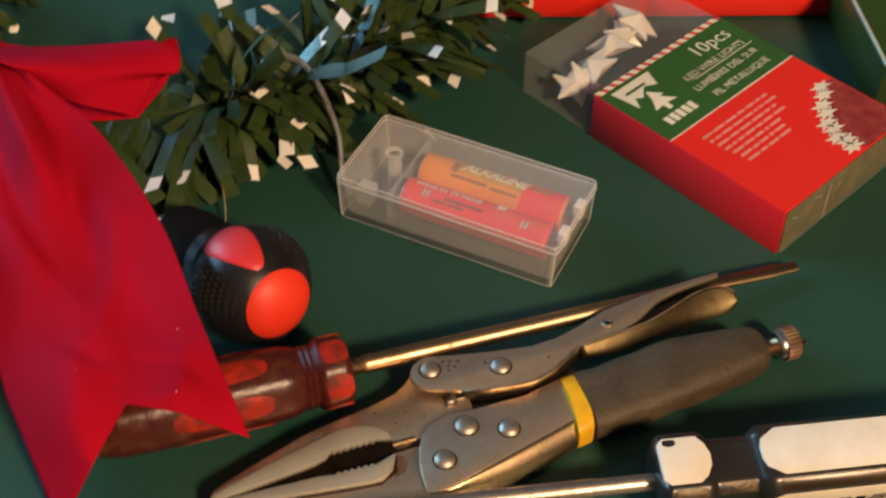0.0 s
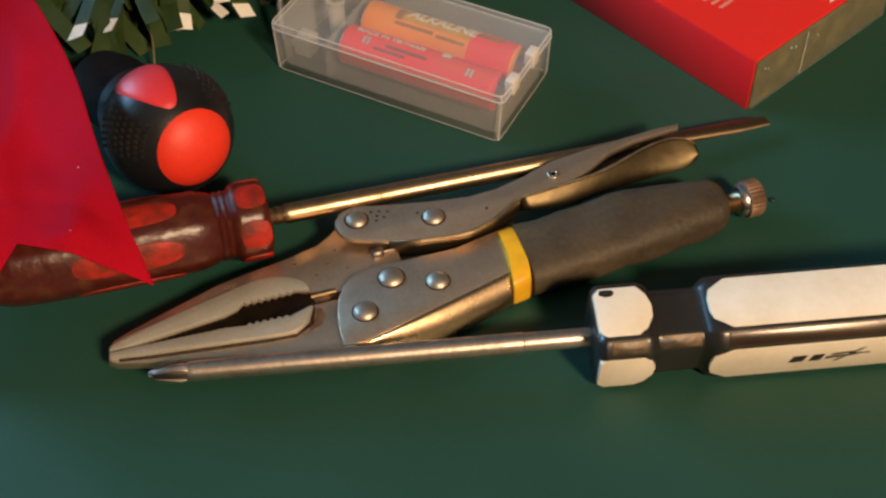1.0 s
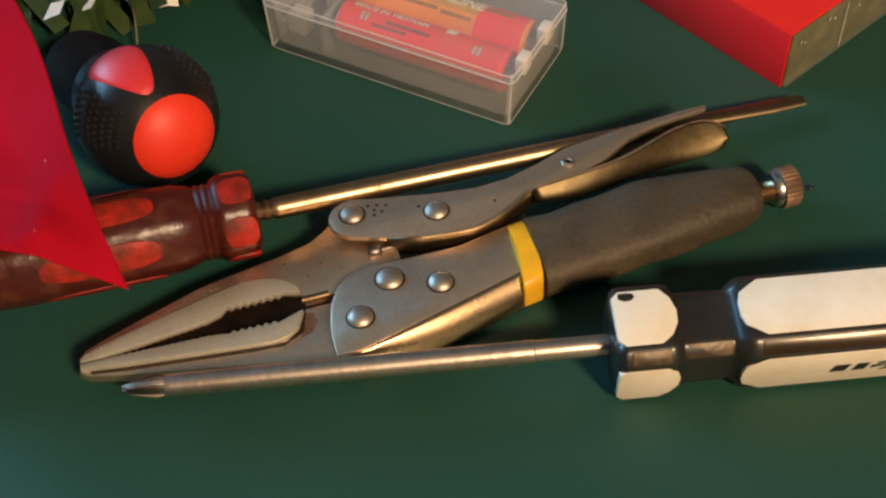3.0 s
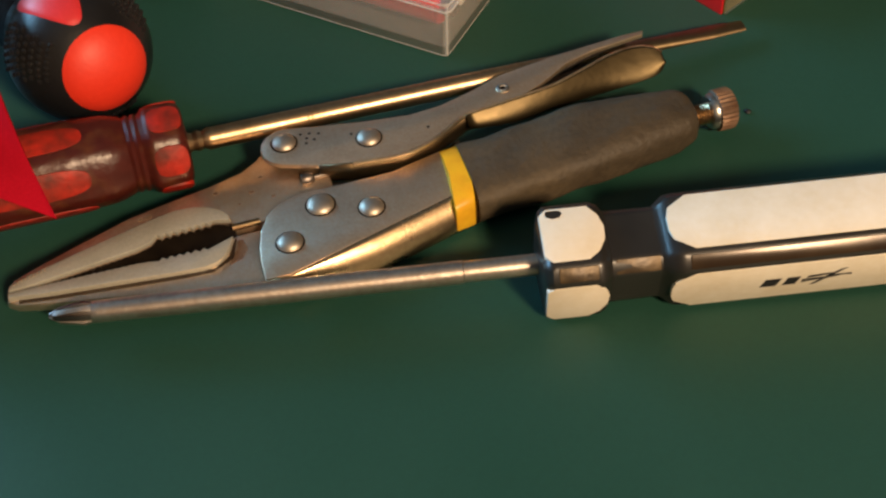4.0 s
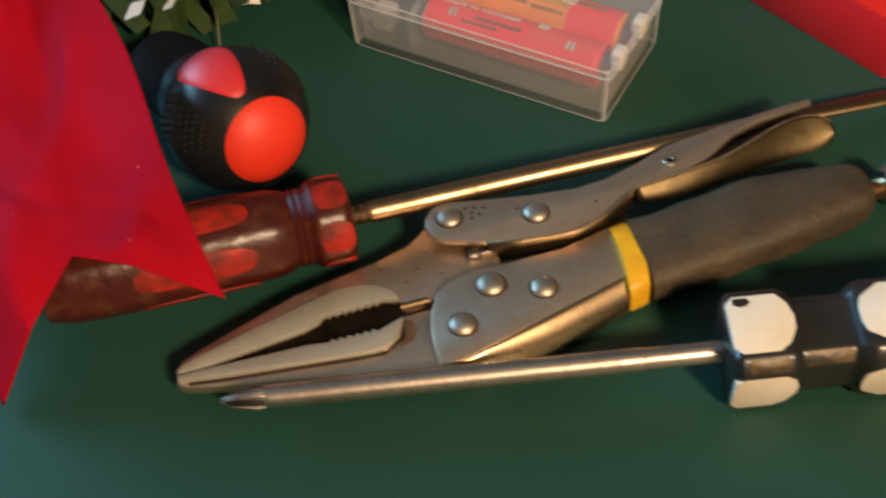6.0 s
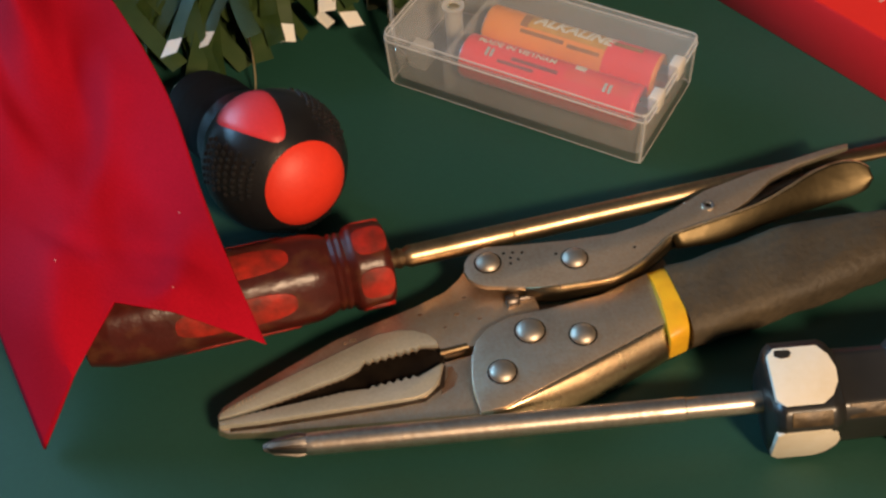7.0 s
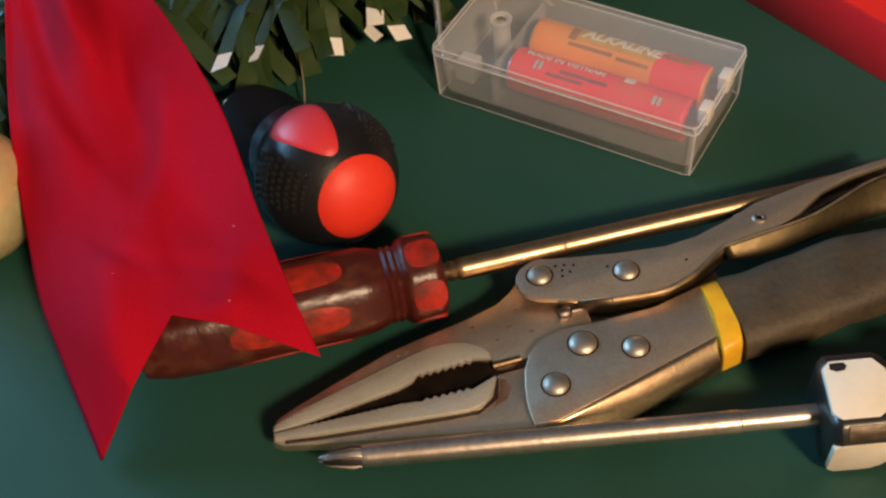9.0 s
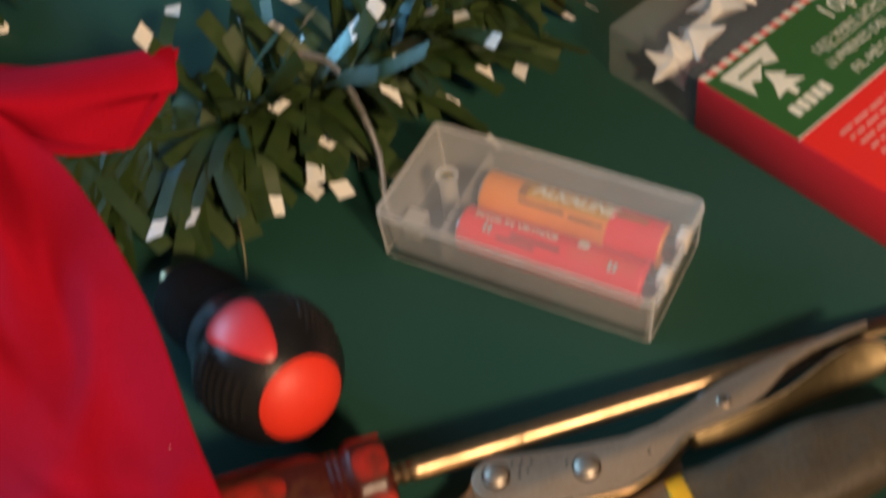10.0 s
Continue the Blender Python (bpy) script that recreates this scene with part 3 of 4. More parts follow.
def white_screwdriver():
    tip, collar = (-4.72, 15.64, 0.8), (4.2, 17.05, 0.88)
    t = thing("white_screwdriver", collar, axis_turn(tip, collar), "cross-head screwdriver with black handle and cream panels", "screwdriver")
    shaft = blade([(-8.98, 0.04), (-8.85, 0.1), (-8.4, 0.19), (-8.2, 0.21), (-6.0, 0.222), (-1.4, 0.222), (-1.38, 0.205), (0.05, 0.205)], 20, t, M["grey_shaft"], "shaft", "worn plated steel shaft")
    for k in range(4):
        fin = prism([(-9.1, -0.04), (-8.9, -0.15), (-8.45, -0.23), (-8.2, -0.18), (-8.2, 0.18), (-8.45, 0.23), (-8.9, 0.15), (-9.1, 0.04)], -0.05, 0.05, 0.01)
        bmesh.ops.rotate(fin, cent=(0, 0, 0), matrix=Matrix.Rotation(radians(45 * k + 20), 3, "X"), verts=fin.verts)
        part("tip_fin", fin, M["dark_steel"] if k % 2 else M["grey_shaft"], shaft, "worn tip fin")
    corner = lambda q: min(1 / math.cos((q - radians(99) + math.pi / 4) % (math.pi / 2) - math.pi / 4), 1.22)
    part("handle", lathe([(0.0, 0.3), (0.02, 0.62), (0.08, 0.79), (0.18, 0.86), (1.05, 0.86), (1.18, 0.81), (1.28, 0.7), (2.2, 0.69), (2.3, 0.76), (2.42, 0.84), (2.55, 0.86), (10.2, 0.86), (10.6, 0.78), (10.8, 0.5)], 96, shape=corner), M["black"], t, "glossy black plastic handle")
    for face in range(2):
        a = 9 + 90 * face
        for outline, lift in (([(0.06, -0.42), (0.2, -0.57), (0.86, -0.57), (1.06, -0.42), (1.2, -0.16), (1.22, 0.1), (1.14, 0.36), (0.96, 0.57), (0.2, 0.57), (0.06, 0.44)], 0.86), ([(2.36, -0.14), (2.42, -0.34), (2.78, -0.58), (10.1, -0.58), (10.3, -0.4), (10.3, 0.4), (10.1, 0.58), (2.78, 0.58), (2.42, 0.34), (2.36, 0.14)], 0.865)):
            p = prism([(x, y + (0.05 if face == 0 else -0.06)) for x, y in outline], lift - 0.1, lift + 0.012, 0.02)
            bmesh.ops.rotate(p, cent=(0, 0, 0), matrix=Matrix.Rotation(radians(a), 3, "X"), verts=p.verts)
            part("handle_panel", p, M["white"], t, "cream plastic panel")
    # added strips: the edges' warm reflection is put into their brown colour
    for x0, x1, r in ((0.28, 1.0, 0.86), (1.34, 2.16, 0.686), (2.66, 10.1, 0.86)):
        p = prism(rounded(x0, x1, -0.14, 0.14, 0.03, 2), 1.16 * r, 1.22 * r + 0.012, 0.01)
        bmesh.ops.rotate(p, cent=(0, 0, 0), matrix=Matrix.Rotation(radians(54), 3, "X"), verts=p.verts)
        part("handle_edge", p, M["brown_black"] if x1 > 5 else M["reflection_brown"], t, "glossy brown-black edge, warm reflection painted in" if x1 > 5 else "dull brown edge, warm reflection painted in")
    # the maker's mark as plain slanted strokes on the lower front panel
    strokes = [[(4.12, -0.13), (4.42, -0.13), (4.5, 0.1), (4.2, 0.1)], [(4.54, -0.13), (4.78, -0.13), (4.86, 0.1), (4.62, 0.1)],
               [(4.88, -0.1), (5.3, -0.04), (5.28, 0.02), (4.9, 0.0)], [(4.98, 0.03), (5.46, 0.08), (5.44, 0.13), (5.0, 0.1)], [(5.06, -0.2), (5.16, -0.2), (5.7, 0.24), (5.58, 0.22)], [(5.3, -0.06), (5.66, 0.02), (5.82, 0.0), (5.8, 0.06), (5.4, 0.06)]]
    for outline in strokes:
        mark = prism([(x - 0.1, y * 1.1 - 0.08) for x, y in outline], 0.877, 0.882)
        bmesh.ops.rotate(mark, cent=(0, 0, 0), matrix=Matrix.Rotation(radians(99), 3, "X"), verts=mark.verts)
        part("maker_mark", mark, M["ink"], t, "small black printed stroke")
    chip = prism([(0.18, 0.46), (0.3, 0.4), (0.44, 0.42), (0.5, 0.5), (0.44, 0.57), (0.2, 0.57)], 0.86, 0.877)
    bmesh.ops.rotate(chip, cent=(0, 0, 0), matrix=Matrix.Rotation(radians(9), 3, "X"), verts=chip.verts)
    part("paint_chip", chip, M["black"], t, "dark chip in the panel")


def red_screwdriver():
    tip, collar = (8.85, 24.64, 0.3), (-2.99, 20.04, 0.94)
    t = thing("red_screwdriver", collar, axis_turn(collar, tip), "flat-blade screwdriver with dark red translucent handle", "screwdriver")
    blade([(-0.1, 0.18), (0.0, 0.22), (0.1, 0.18), (0.2, 0.22), (0.3, 0.18), (0.42, 0.24), (0.5, 0.232), (2.5, 0.232), (2.52, 0.237), (2.58, 0.237), (2.6, 0.23), (9.0, 0.215)], 18, t, M["shaft"], "shaft", "worn plated steel shaft")
    rings = []
    for x, w, h in ((8.95, 0.198, 0.198), (9.6, 0.2, 0.15), (10.6, 0.2, 0.11), (11.7, 0.21, 0.08), (12.55, 0.17, 0.05)):
        rings.append([(x, w * math.cos(2 * math.pi * k / 16), h * math.sin(2 * math.pi * k / 16)) for k in range(16)])
    part("flat_blade", loft(rings), M["bronze"], t, "flattened worn blade tip")
    body = [(0.0, 0.38), (-0.02, 0.7), (-0.08, 0.81), (-0.2, 0.86), (-0.7, 0.88), (-0.8, 0.85)]
    for k in range(6):
        body.append((-0.84 - 0.07 * k, 0.745 if k % 2 else 0.79))
    body += [(-1.3, 0.8), (-1.6, 0.88), (-2.4, 0.92), (-4.8, 0.92), (-5.6, 0.88), (-6.1, 0.76), (-6.25, 0.4)]
    part("handle", lathe(body, 48, shape=lambda a: hexagon(a + 0.414, 0.5)), M["acetate"], t, "dark red translucent handle with scuffs and painted glints")
    for face in range(6):
        for x0, x1, w in ((-0.74, -0.06, 0.32), (-4.4, -2.0, 0.3)):
            p = prism([((x0 + x1) / 2 + (x1 - x0) / 2 * math.copysign(abs(math.cos(a)) ** 0.6, math.cos(a)), w * math.copysign(abs(math.sin(a)) ** 0.7, math.sin(a))) for a in [2 * math.pi * k / 24 for k in range(24)]], 0.72, 0.88 if x0 > -1 else 0.92, 0.02)
            bmesh.ops.rotate(p, cent=(0, 0, 0), matrix=Matrix.Rotation(radians(60 * face + 6), 3, "X"), verts=p.verts)
            part("handle_inset", p, M["inset"], t, "scuffed bright red inset")


def stubby_screwdriver():
    axis = Vector((0.665, -0.71, 0.236)).normalized()
    centre = Vector((-5.6, 22.1, 1.62))
    q = axis.to_track_quat("X", "Z")
    t = thing("stubby_screwdriver", centre, [math.degrees(a) for a in q.to_euler()], "stubby screwdriver with round black rubber handle and red inlays", "screwdriver")
    R = 1.52
    prof = [(-3.6, 0.55), (-3.5, 0.85), (-2.8, 0.96), (-2.1, 0.96), (-1.6, 1.02)]
    for k in range(15):
        a = radians(135 - k * 9.4)
        prof.append((R * 1.04 * math.cos(a), R * math.sin(a)))
    part("neck", lathe(prof[:5] + [(-1.3, 1.0)], 40), M["neck"], t, "matt black rubber neck")
    part("handle", lathe([(-1.62, 0.9)] + prof[4:], 40), M["rubber"], t, "black rubber ball handle")
    part("bit", lathe([(-4.6, 0.05), (-4.5, 0.25), (-3.4, 0.3)], 12), M["shaft"], t, "short steel bit")

    def patch(lon0, lon1, lat0, lat1, lift, power=2.6):
        """A raised inlay on the ball: angle from the cap's pole, and round the axis."""
        rows = []
        for j in range(13):
            row = []
            rr = j / 12
            for i in range(33):
                a = 2 * math.pi * i / 32
                c, s = math.cos(a), math.sin(a)
                c, s = math.copysign(abs(c) ** (2 / power), c), math.copysign(abs(s) ** (2 / power), s)
                lon = radians((lon0 + lon1) / 2 + (lon1 - lon0) / 2 * c * rr)
                lat = radians((lat0 + lat1) / 2 + (lat1 - lat0) / 2 * s * rr * (1 + 0.36 * c * rr) + 1.5 * c * rr)
                r = R * (1 + lift * (1 - rr ** 8))
                row.append((1.04 * r * math.cos(lon), r * math.sin(lon) * math.cos(lat), r * math.sin(lon) * math.sin(lat)))
            rows.append(row)
        return sheet(rows)
    rows = []
    for j in range(13):
        th = radians(37.5) * j / 12
        rr = R * (1.03 - 0.03 * (j / 12) ** 6)
        rows.append([(1.05 * rr * math.cos(th), rr * math.sin(th) * math.cos(2 * math.pi * i / 32), rr * math.sin(th) * math.sin(2 * math.pi * i / 32)) for i in range(33)])
    part("end_cap", sheet(rows), M["orange"], t, "worn orange-red end cap")
    for lat in (97,):
        part("inlay", patch(45, 118, lat - 20, lat + 22, 0.03), M["pink"], t, "smooth red inlay")
    for lat in (30, 150, 270):
        dots = None
        for i in range(8):
            for j in range(7):
                lon, la = radians(50 + i * 7), radians(lat - 18 + j * 6 + (3 if i % 2 else 0))
                p = Vector((1.04 * R * math.cos(lon), R * math.sin(lon) * math.cos(la), R * math.sin(lon) * math.sin(la)))
                own = bmesh.new()
                bmesh.ops.create_icosphere(own, subdivisions=1, radius=0.062, matrix=Matrix.Translation(p))
                dots = joined(dots, own)
        part("grip_dots", dots, M["rubber"], t, "raised rubber grip dots", kind="stuff")


white_screwdriver()
red_screwdriver()
stubby_screwdriver()


# ---- battery case ----
def battery(x, y, z, flip, label, group):
    t = thing("battery", (0, 0, 0), (0, 0, 0), label, "battery", group)
    base = CASE @ pose(x / 100, y / 100, z / 100)
    t.matrix_world = base
    r = 0.52
    main = M["battery_yellow"] if flip else M["battery_red"]
    part("sleeve", lathe([(-2.15, 0.42), (-2.13, r - 0.02), (-2.1, r), (2.08, r), (2.12, r - 0.02), (2.14, 0.44)], 64), main, t, "printed battery sleeve")
    part("terminal", lathe([(2.1, 0.2), (2.26, 0.19), (2.28, 0.15)], 16), M["zinc"], t, "metal terminal")
    part("base_cap", lathe([(-2.2, 0.38), (-2.12, 0.42)], 20), M["zinc"], t, "metal base")

    def wrapped(bm, x0, angle, lift=0.004):
        for v in bm.verts:
            a = radians(angle) + v.co.y / r
            v.co = Vector((x0 + v.co.x, -(r + lift) * math.cos(a), (r + lift) * math.sin(a)))
        return bm
    def panel(x0, x1, a0, a1, lift=0.006):
        return sheet([[(x0 + (x1 - x0) * i, -(r + lift) * math.cos(radians(a0 + (a1 - a0) * j / 24)), (r + lift) * math.sin(radians(a0 + (a1 - a0) * j / 24))) for i in range(2)] for j in range(25)])
    if flip:
        part("red_end", panel(0.9, 2.1, -5, 185), M["battery_red"], t, "red end of the sleeve")
        part("yellow_field", panel(-1.25, 0.9, 68, 122), M["battery_gold"], t, "yellow printed field")
        part("brown_field", panel(-1.2, -0.1, 50, 60), M["battery_dark"], t, "brown printed field")
        part("brown_field", panel(0.0, 0.8, 46, 56), M["battery_dark"], t, "brown printed field")
        part("lettering", wrapped(sliced(lettering("ALKALINE", 0.42, 1.02, 0.016, 0.25), 0.06), -0.95, 84, 0.014), M["cream_print"], t, "cream lettering")
        part("dark_print", panel(-1.25, -1.05, 66, 110, 0.01), M["battery_dark"], t, "dark printed edge")
        part("dark_label", panel(1.0, 1.7, 90, 106, 0.01), M["battery_dark"], t, "small dark label")
    else:
        part("lettering", wrapped(sliced(lettering("MADE IN VIETNAM", 0.23, 1.0, 0.006), 0.06), -1.85, 92, 0.012), M["cream_print"], t, "cream lettering")
        part("orange_field", panel(0.4, 1.95, 60, 94), M["orange"], t, "orange printed field")
        part("dark_line", panel(-0.9, 0.25, 64, 74, 0.01), M["maroon_print"], t, "dark printed line")
        part("dark_line", panel(-1.2, -0.3, 50, 58, 0.01), M["maroon_print"], t, "dark printed line")
        for bx in (-1.45, 1.45):
            for dx in (-0.06, 0.06):
                part("grey_mark", panel(bx + dx - 0.035, bx + dx + 0.035, 58, 82, 0.01), M["pale_edge"], t, "pale grey printed mark")
        part("bin_mark", panel(0.55, 0.8, 96, 120, 0.01), M["cream_print"], t, "small cream printed mark")


CASE = pose(-0.0027, 0.2640, 0, 0, 0, -23.5)


def battery_case():
    t = thing("battery_case", (0, 0, 0), (0, 0, 0), "clear frosted plastic battery case with two batteries", "battery case")
    t.matrix_world = CASE
    L, W, H = 3.3, 1.5, 1.52

    def ring(l, w, z, r=0.16):
        return [(x, y, z) for x, y in rounded(-l, l, -w, w, r, 4)]

    shell = loft([ring(L - 0.12, W - 0.03, 0.0), ring(L - 0.08, W + 0.01, 0.05), ring(L - 0.02, W + 0.0, 1.28), ring(L - 0.13, W - 0.12, 1.28), ring(L - 0.2, W - 0.18, 0.12)], True)
    part("case_body", shell, M["case"], t, "clear frosted tray")
    lid = loft([ring(L - 0.03, W - 0.02, 1.3), ring(L, W, 1.32), ring(L, W, 1.45), ring(L - 0.05, W - 0.05, H), ], False)
    lid.faces.new(sorted([v for v in lid.verts if abs(v.co.z - H) < 1e-5], key=lambda v: math.atan2(v.co.y / W, v.co.x / L)))
    part("lid", lid, M["lid"], t, "clear frosted lid")
    for z, l, w in ((1.3, L, W), (1.48, L - 0.02, W - 0.02)):
        pts = [Vector(p) for p in ring(l, w, z)]
        part("rim", tube(pts + [pts[0]], 0.022, 6), M["rim"], t, "pale edge of the plastic")
    pts = [Vector(p) for p in ring(L - 0.1, W - 0.01, 0.04)]
    part("rim", tube(pts + [pts[0]], 0.014, 6), M["rim"], t, "pale edge of the plastic")
    for sx in (-1, 1):
        for sy in (-1, 1):
            part("rim", tube([(sx * (L - 0.12), sy * (W - 0.05), 0.05), (sx * (L - 0.07), sy * (W - 0.05), 1.2), (sx * (L - 0.06), sy * (W - 0.06), 1.45)], 0.03, 6), M["rim"], t, "pale edge of the plastic")
    post = lathe([(0.1, 0.22), (1.4, 0.22), (1.46, 0.27), (1.53, 0.27), (1.53, 0.17), (1.46, 0.16)], 20)
    bmesh.ops.rotate(post, cent=(0, 0, 0), matrix=Matrix.Rotation(radians(-90), 3, "Y"), verts=post.verts)
    bmesh.ops.translate(post, vec=(-2.25, 0.05, 0), verts=post.verts)
    part("screw_post", post, M["rim"], t, "pale plastic screw post")
    head = dome(-2.25, 0.05, 1.47, 0.15, 0.05, 14)
    part("screw", block(-2.35, -2.15, 0.03, 0.07, 1.5, 1.535, bm=head), M["gold"], t, "small steel screw")
    part("partition", block(-1.82, -1.74, -1.3, 1.3, 0.12, 1.2), M["case"], t, "clear partition")
    for y in (-0.72, 0.42):
        coil = [(2.78 + 0.028 * k / 6, y + 0.27 * math.cos(k * math.pi / 3), 0.9 + 0.27 * math.sin(k * math.pi / 3)) for k in range(60)]
        part("contact_spring", tube(coil, 0.03, 5), M["zinc"], t, "coiled steel contact")
        part("lid_clip", block(3.06, 3.32, y - 0.2, y + 0.2, 1.1, 1.53, 0.04), M["clip"], t, "pale plastic clip")
    part("switch", block(-3.0, -2.5, -1.0, -0.5, 0.2, 0.75, 0.05), M["rim"], t, "pale plastic switch")


battery_case()
battery(0.66, -0.72, 0.9, False, "red battery lying in the clear case", "batteries in the case")
battery(0.66, 0.42, 0.9, True, "orange and red alkaline battery in the clear case", "batteries in the case")

cord = thing("cord", (0, 0, 0), (0, 0, 0), "shiny silver cord from garland to battery case", "cord")
line = curve([(-6.6, 30.9, 2.2), (-5.9, 30.4, 2.5), (-5.1, 30.1, 2.4), (-4.4, 29.1, 1.9), (-4.0, 28.3, 1.3), (-3.8, 27.3, 0.75), (-3.6, 26.8, 0.5), (-3.4, 26.9, 0.45)], 10)
part("strand", tube(line, 0.085, 10, 1.5), M["silver"], cord, "shiny silver strand")
part("strand", tube([p + Vector((0.06 * math.sin(i * 0.5), 0.06 * math.cos(i * 0.5), 0.05)) for i, p in enumerate(line)], 0.035, 8), M["silver"], cord, "shiny silver strand")


# ---- carton of lights ----
def carton():
    t = thing("carton", (3.38, 30.09, 0), (0, 0, -44.3), "red and green card carton of lights with clear window", "carton")
    t_l, t_w, h = 6.85, 5.8, 1.58
    body = block(0, t_l, 0, t_w, 0.0, h - 0.02, 0.02)
    part("sleeve", body, M["red_card"], t, "red card sleeve")
    part("green_panel", block(0.2, 2.85, 0.02, t_w - 0.02, h - 0.03, h), M["green_print"], t, "dark green printed panel")
    part("red_panel", block(2.9, t_l - 0.02, 0.02, t_w - 0.02, h - 0.03, h), M["red_print"], t, "bright red printed panel")
    part("gold_line", block(2.85, 2.9, 0.02, t_w - 0.02, h - 0.03, h + 0.001), M["cream_print"], t, "thin cream line")
    for k in range(15):
        y = 0.03 + k * 0.376
        p = prism([(-0.01, y), (0.2, y + 0.12), (0.2, y + 0.31), (-0.01, y + 0.19)], h - 0.03, h + 0.002)
        part("stripe", p, M["cream_print"], t, "cream stripe")

    def words(name, text, size, x, y, material, spread=1.0):
        bm = lettering(text, size, spread)
        for v in bm.verts:
            v.co = Vector((x - v.co.y, y + v.co.x, h + 0.004))
        return part(name, bm, material, t, "cream printed words")

    words("lettering", "10pcs", 0.74, 0.98, 3.6, M["cream_print"])
    words("lettering", "LED WIRE LIGHTS", 0.35, 1.5, 2.5, M["cream_print"])
    words("lettering", "LUMIÈRES DEL SUR", 0.35, 2.02, 2.35, M["cream_print"])
    words("lettering", "FIL MÉTALLIQUE", 0.35, 2.54, 2.6, M["cream_print"])
    part("rule", block(1.56, 1.59, 2.7, 5.5, h, h + 0.003), M["cream_print"], t, "thin cream rule")
    part("emblem", prism([(0.35, 0.35), (0.35, 2.0), (0.95, 1.75), (0.75, 1.35), (1.1, 0.95), (0.95, 0.75), (1.35, 0.5)], h - 0.01, h + 0.003), M["cream_print"], t, "cream angular emblem")
    part("emblem_tree", prism([(0.95, 1.2), (1.35, 1.55), (1.35, 1.35), (1.75, 1.7), (1.7, 1.3), (1.95, 1.28), (1.95, 1.12), (1.7, 1.1), (1.75, 0.75), (1.35, 1.05)], h - 0.01, h + 0.003), M["cream_print"], t, "cream tree emblem")
    for k in range(5):
        part("emblem_bar", block(2.1, 2.45, 0.6 + 0.26 * k, 0.79 + 0.26 * k, h - 0.01, h + 0.003), M["cream_print"], t, "cream bar")
    part("emblem_script", block(0.62, 0.72, 0.65, 1.5, h, h + 0.006), M["green_print"], t, "dark green mark")
    rnd = random.Random(5)
    for k in range(7):
        x = 3.4 + k * 0.24
        y = 0.75 + 0.04 * k
        while y < 4.0 - 0.22 * k - rnd.random() * 0.4:
            w = 0.15 + rnd.random() * 0.35
            part("small_print", block(x, x + 0.09, y, y + w, h - 0.01, h + 0.003), M["rose_print"], t, "small cream print")
            y += w + 0.08
    part("picture", prism([(4.3, 5.75), (4.5, 4.9), (5.1, 4.2), (5.8, 3.75), (6.6, 3.7), (6.83, 3.9), (6.83, 5.75)], h - 0.01, h + 0.002), M["maroon_print"], t, "printed picture of lights")
    for k in range(9):
        a = k / 8
        x, y = 4.35 + 2.2 * a, 5.15 - 1.6 * math.sin(a * 1.8) + 0.12 * (k % 2)
        part("picture_light", prism([(x + (0.2 if i % 2 else 0.42) * math.cos(math.pi * i / 6) * 0.6, y + (0.22 if i % 2 else 0.46) * math.sin(math.pi * i / 6)) for i in range(12)], h - 0.01, h + 0.004), M["cream_print"], t, "printed cream light")
    # the clear inner box stands out at both ends
    def shell(x0, x1, end):
        for box in ((x0, x1, 0.06, t_w - 0.06, 0.02, 0.05), (x0, x1, 0.06, t_w - 0.06, h - 0.08, h - 0.05), (x0, x1, 0.06, 0.09, 0.05, h - 0.08), (x0, x1, t_w - 0.09, t_w - 0.06, 0.05, h - 0.08), (end, end + 0.03, 0.09, t_w - 0.09, 0.05, h - 0.08)):
            part("clear_panel", block(*box), M["window"], t, "clear plastic panel of the inner box")
    shell(-2.85, -0.01, -2.85)
    part("inner_tray", block(t_l + 0.004, t_l + 0.04, 0.05, t_w - 0.05, 0.03, h - 0.06, 0.01), M["olive"], t, "olive-gold inner tray")
    shell(t_l + 0.045, t_l + 0.09, t_l + 0.06)
    # glints on the clear end, drawn as tiny pale discs
    for y, z, q in ((0.35, 1.2, 0.05), (0.5, 1.12, 0.04), (1.35, 1.32, 0.06), (1.55, 1.24, 0.05), (2.5, 1.1, 0.04)):
        glint = prism([(q * math.cos(k * 1.05), q * 0.7 * math.sin(k * 1.05)) for k in range(6)], 0.0, 0.012)
        bmesh.ops.rotate(glint, cent=(0, 0, 0), matrix=Matrix.Rotation(radians(90), 3, "Y"), verts=glint.verts)
        bmesh.ops.translate(glint, vec=(t_l + 0.092, y, z), verts=glint.verts)
        part("painted_glint", glint, M["pale_edge"], t, "small pale green disc painting a glint")
    part("fold", block(t_l + 0.092, t_l + 0.1, 2.0, 2.04, 0.1, h - 0.15), M["rim"], t, "pale fold in the clear end")


def star(x, y, z, size, turn, tilt):
    t = thing("star_light", (x, y, z), (tilt, tilt * 0.6, turn), "pearly white plastic star light inside clear carton end", "star light", "star lights in the carton")
    own = bmesh.new()
    pts = []
    for k in range(10):
        r = size if k % 2 == 0 else size * 0.45
        pts.append((r * math.cos(math.pi * k / 5), r * math.sin(math.pi * k / 5)))
    ring = [own.verts.new((a, b, 0)) for a, b in pts]
    top, low = own.verts.new((0, 0, size * 0.42)), own.verts.new((0, 0, -size * 0.42))
    for k in range(10):
        own.faces.new((ring[k], ring[(k + 1) % 10], top))
        own.faces.new((ring[(k + 1) % 10], ring[k], low))
    bmesh.ops.bevel(own, geom=list(own.edges), offset=0.03, segments=1, affect="EDGES", clamp_overlap=True)
    part("shell", own, M["star"], t, smooth=25)


carton()
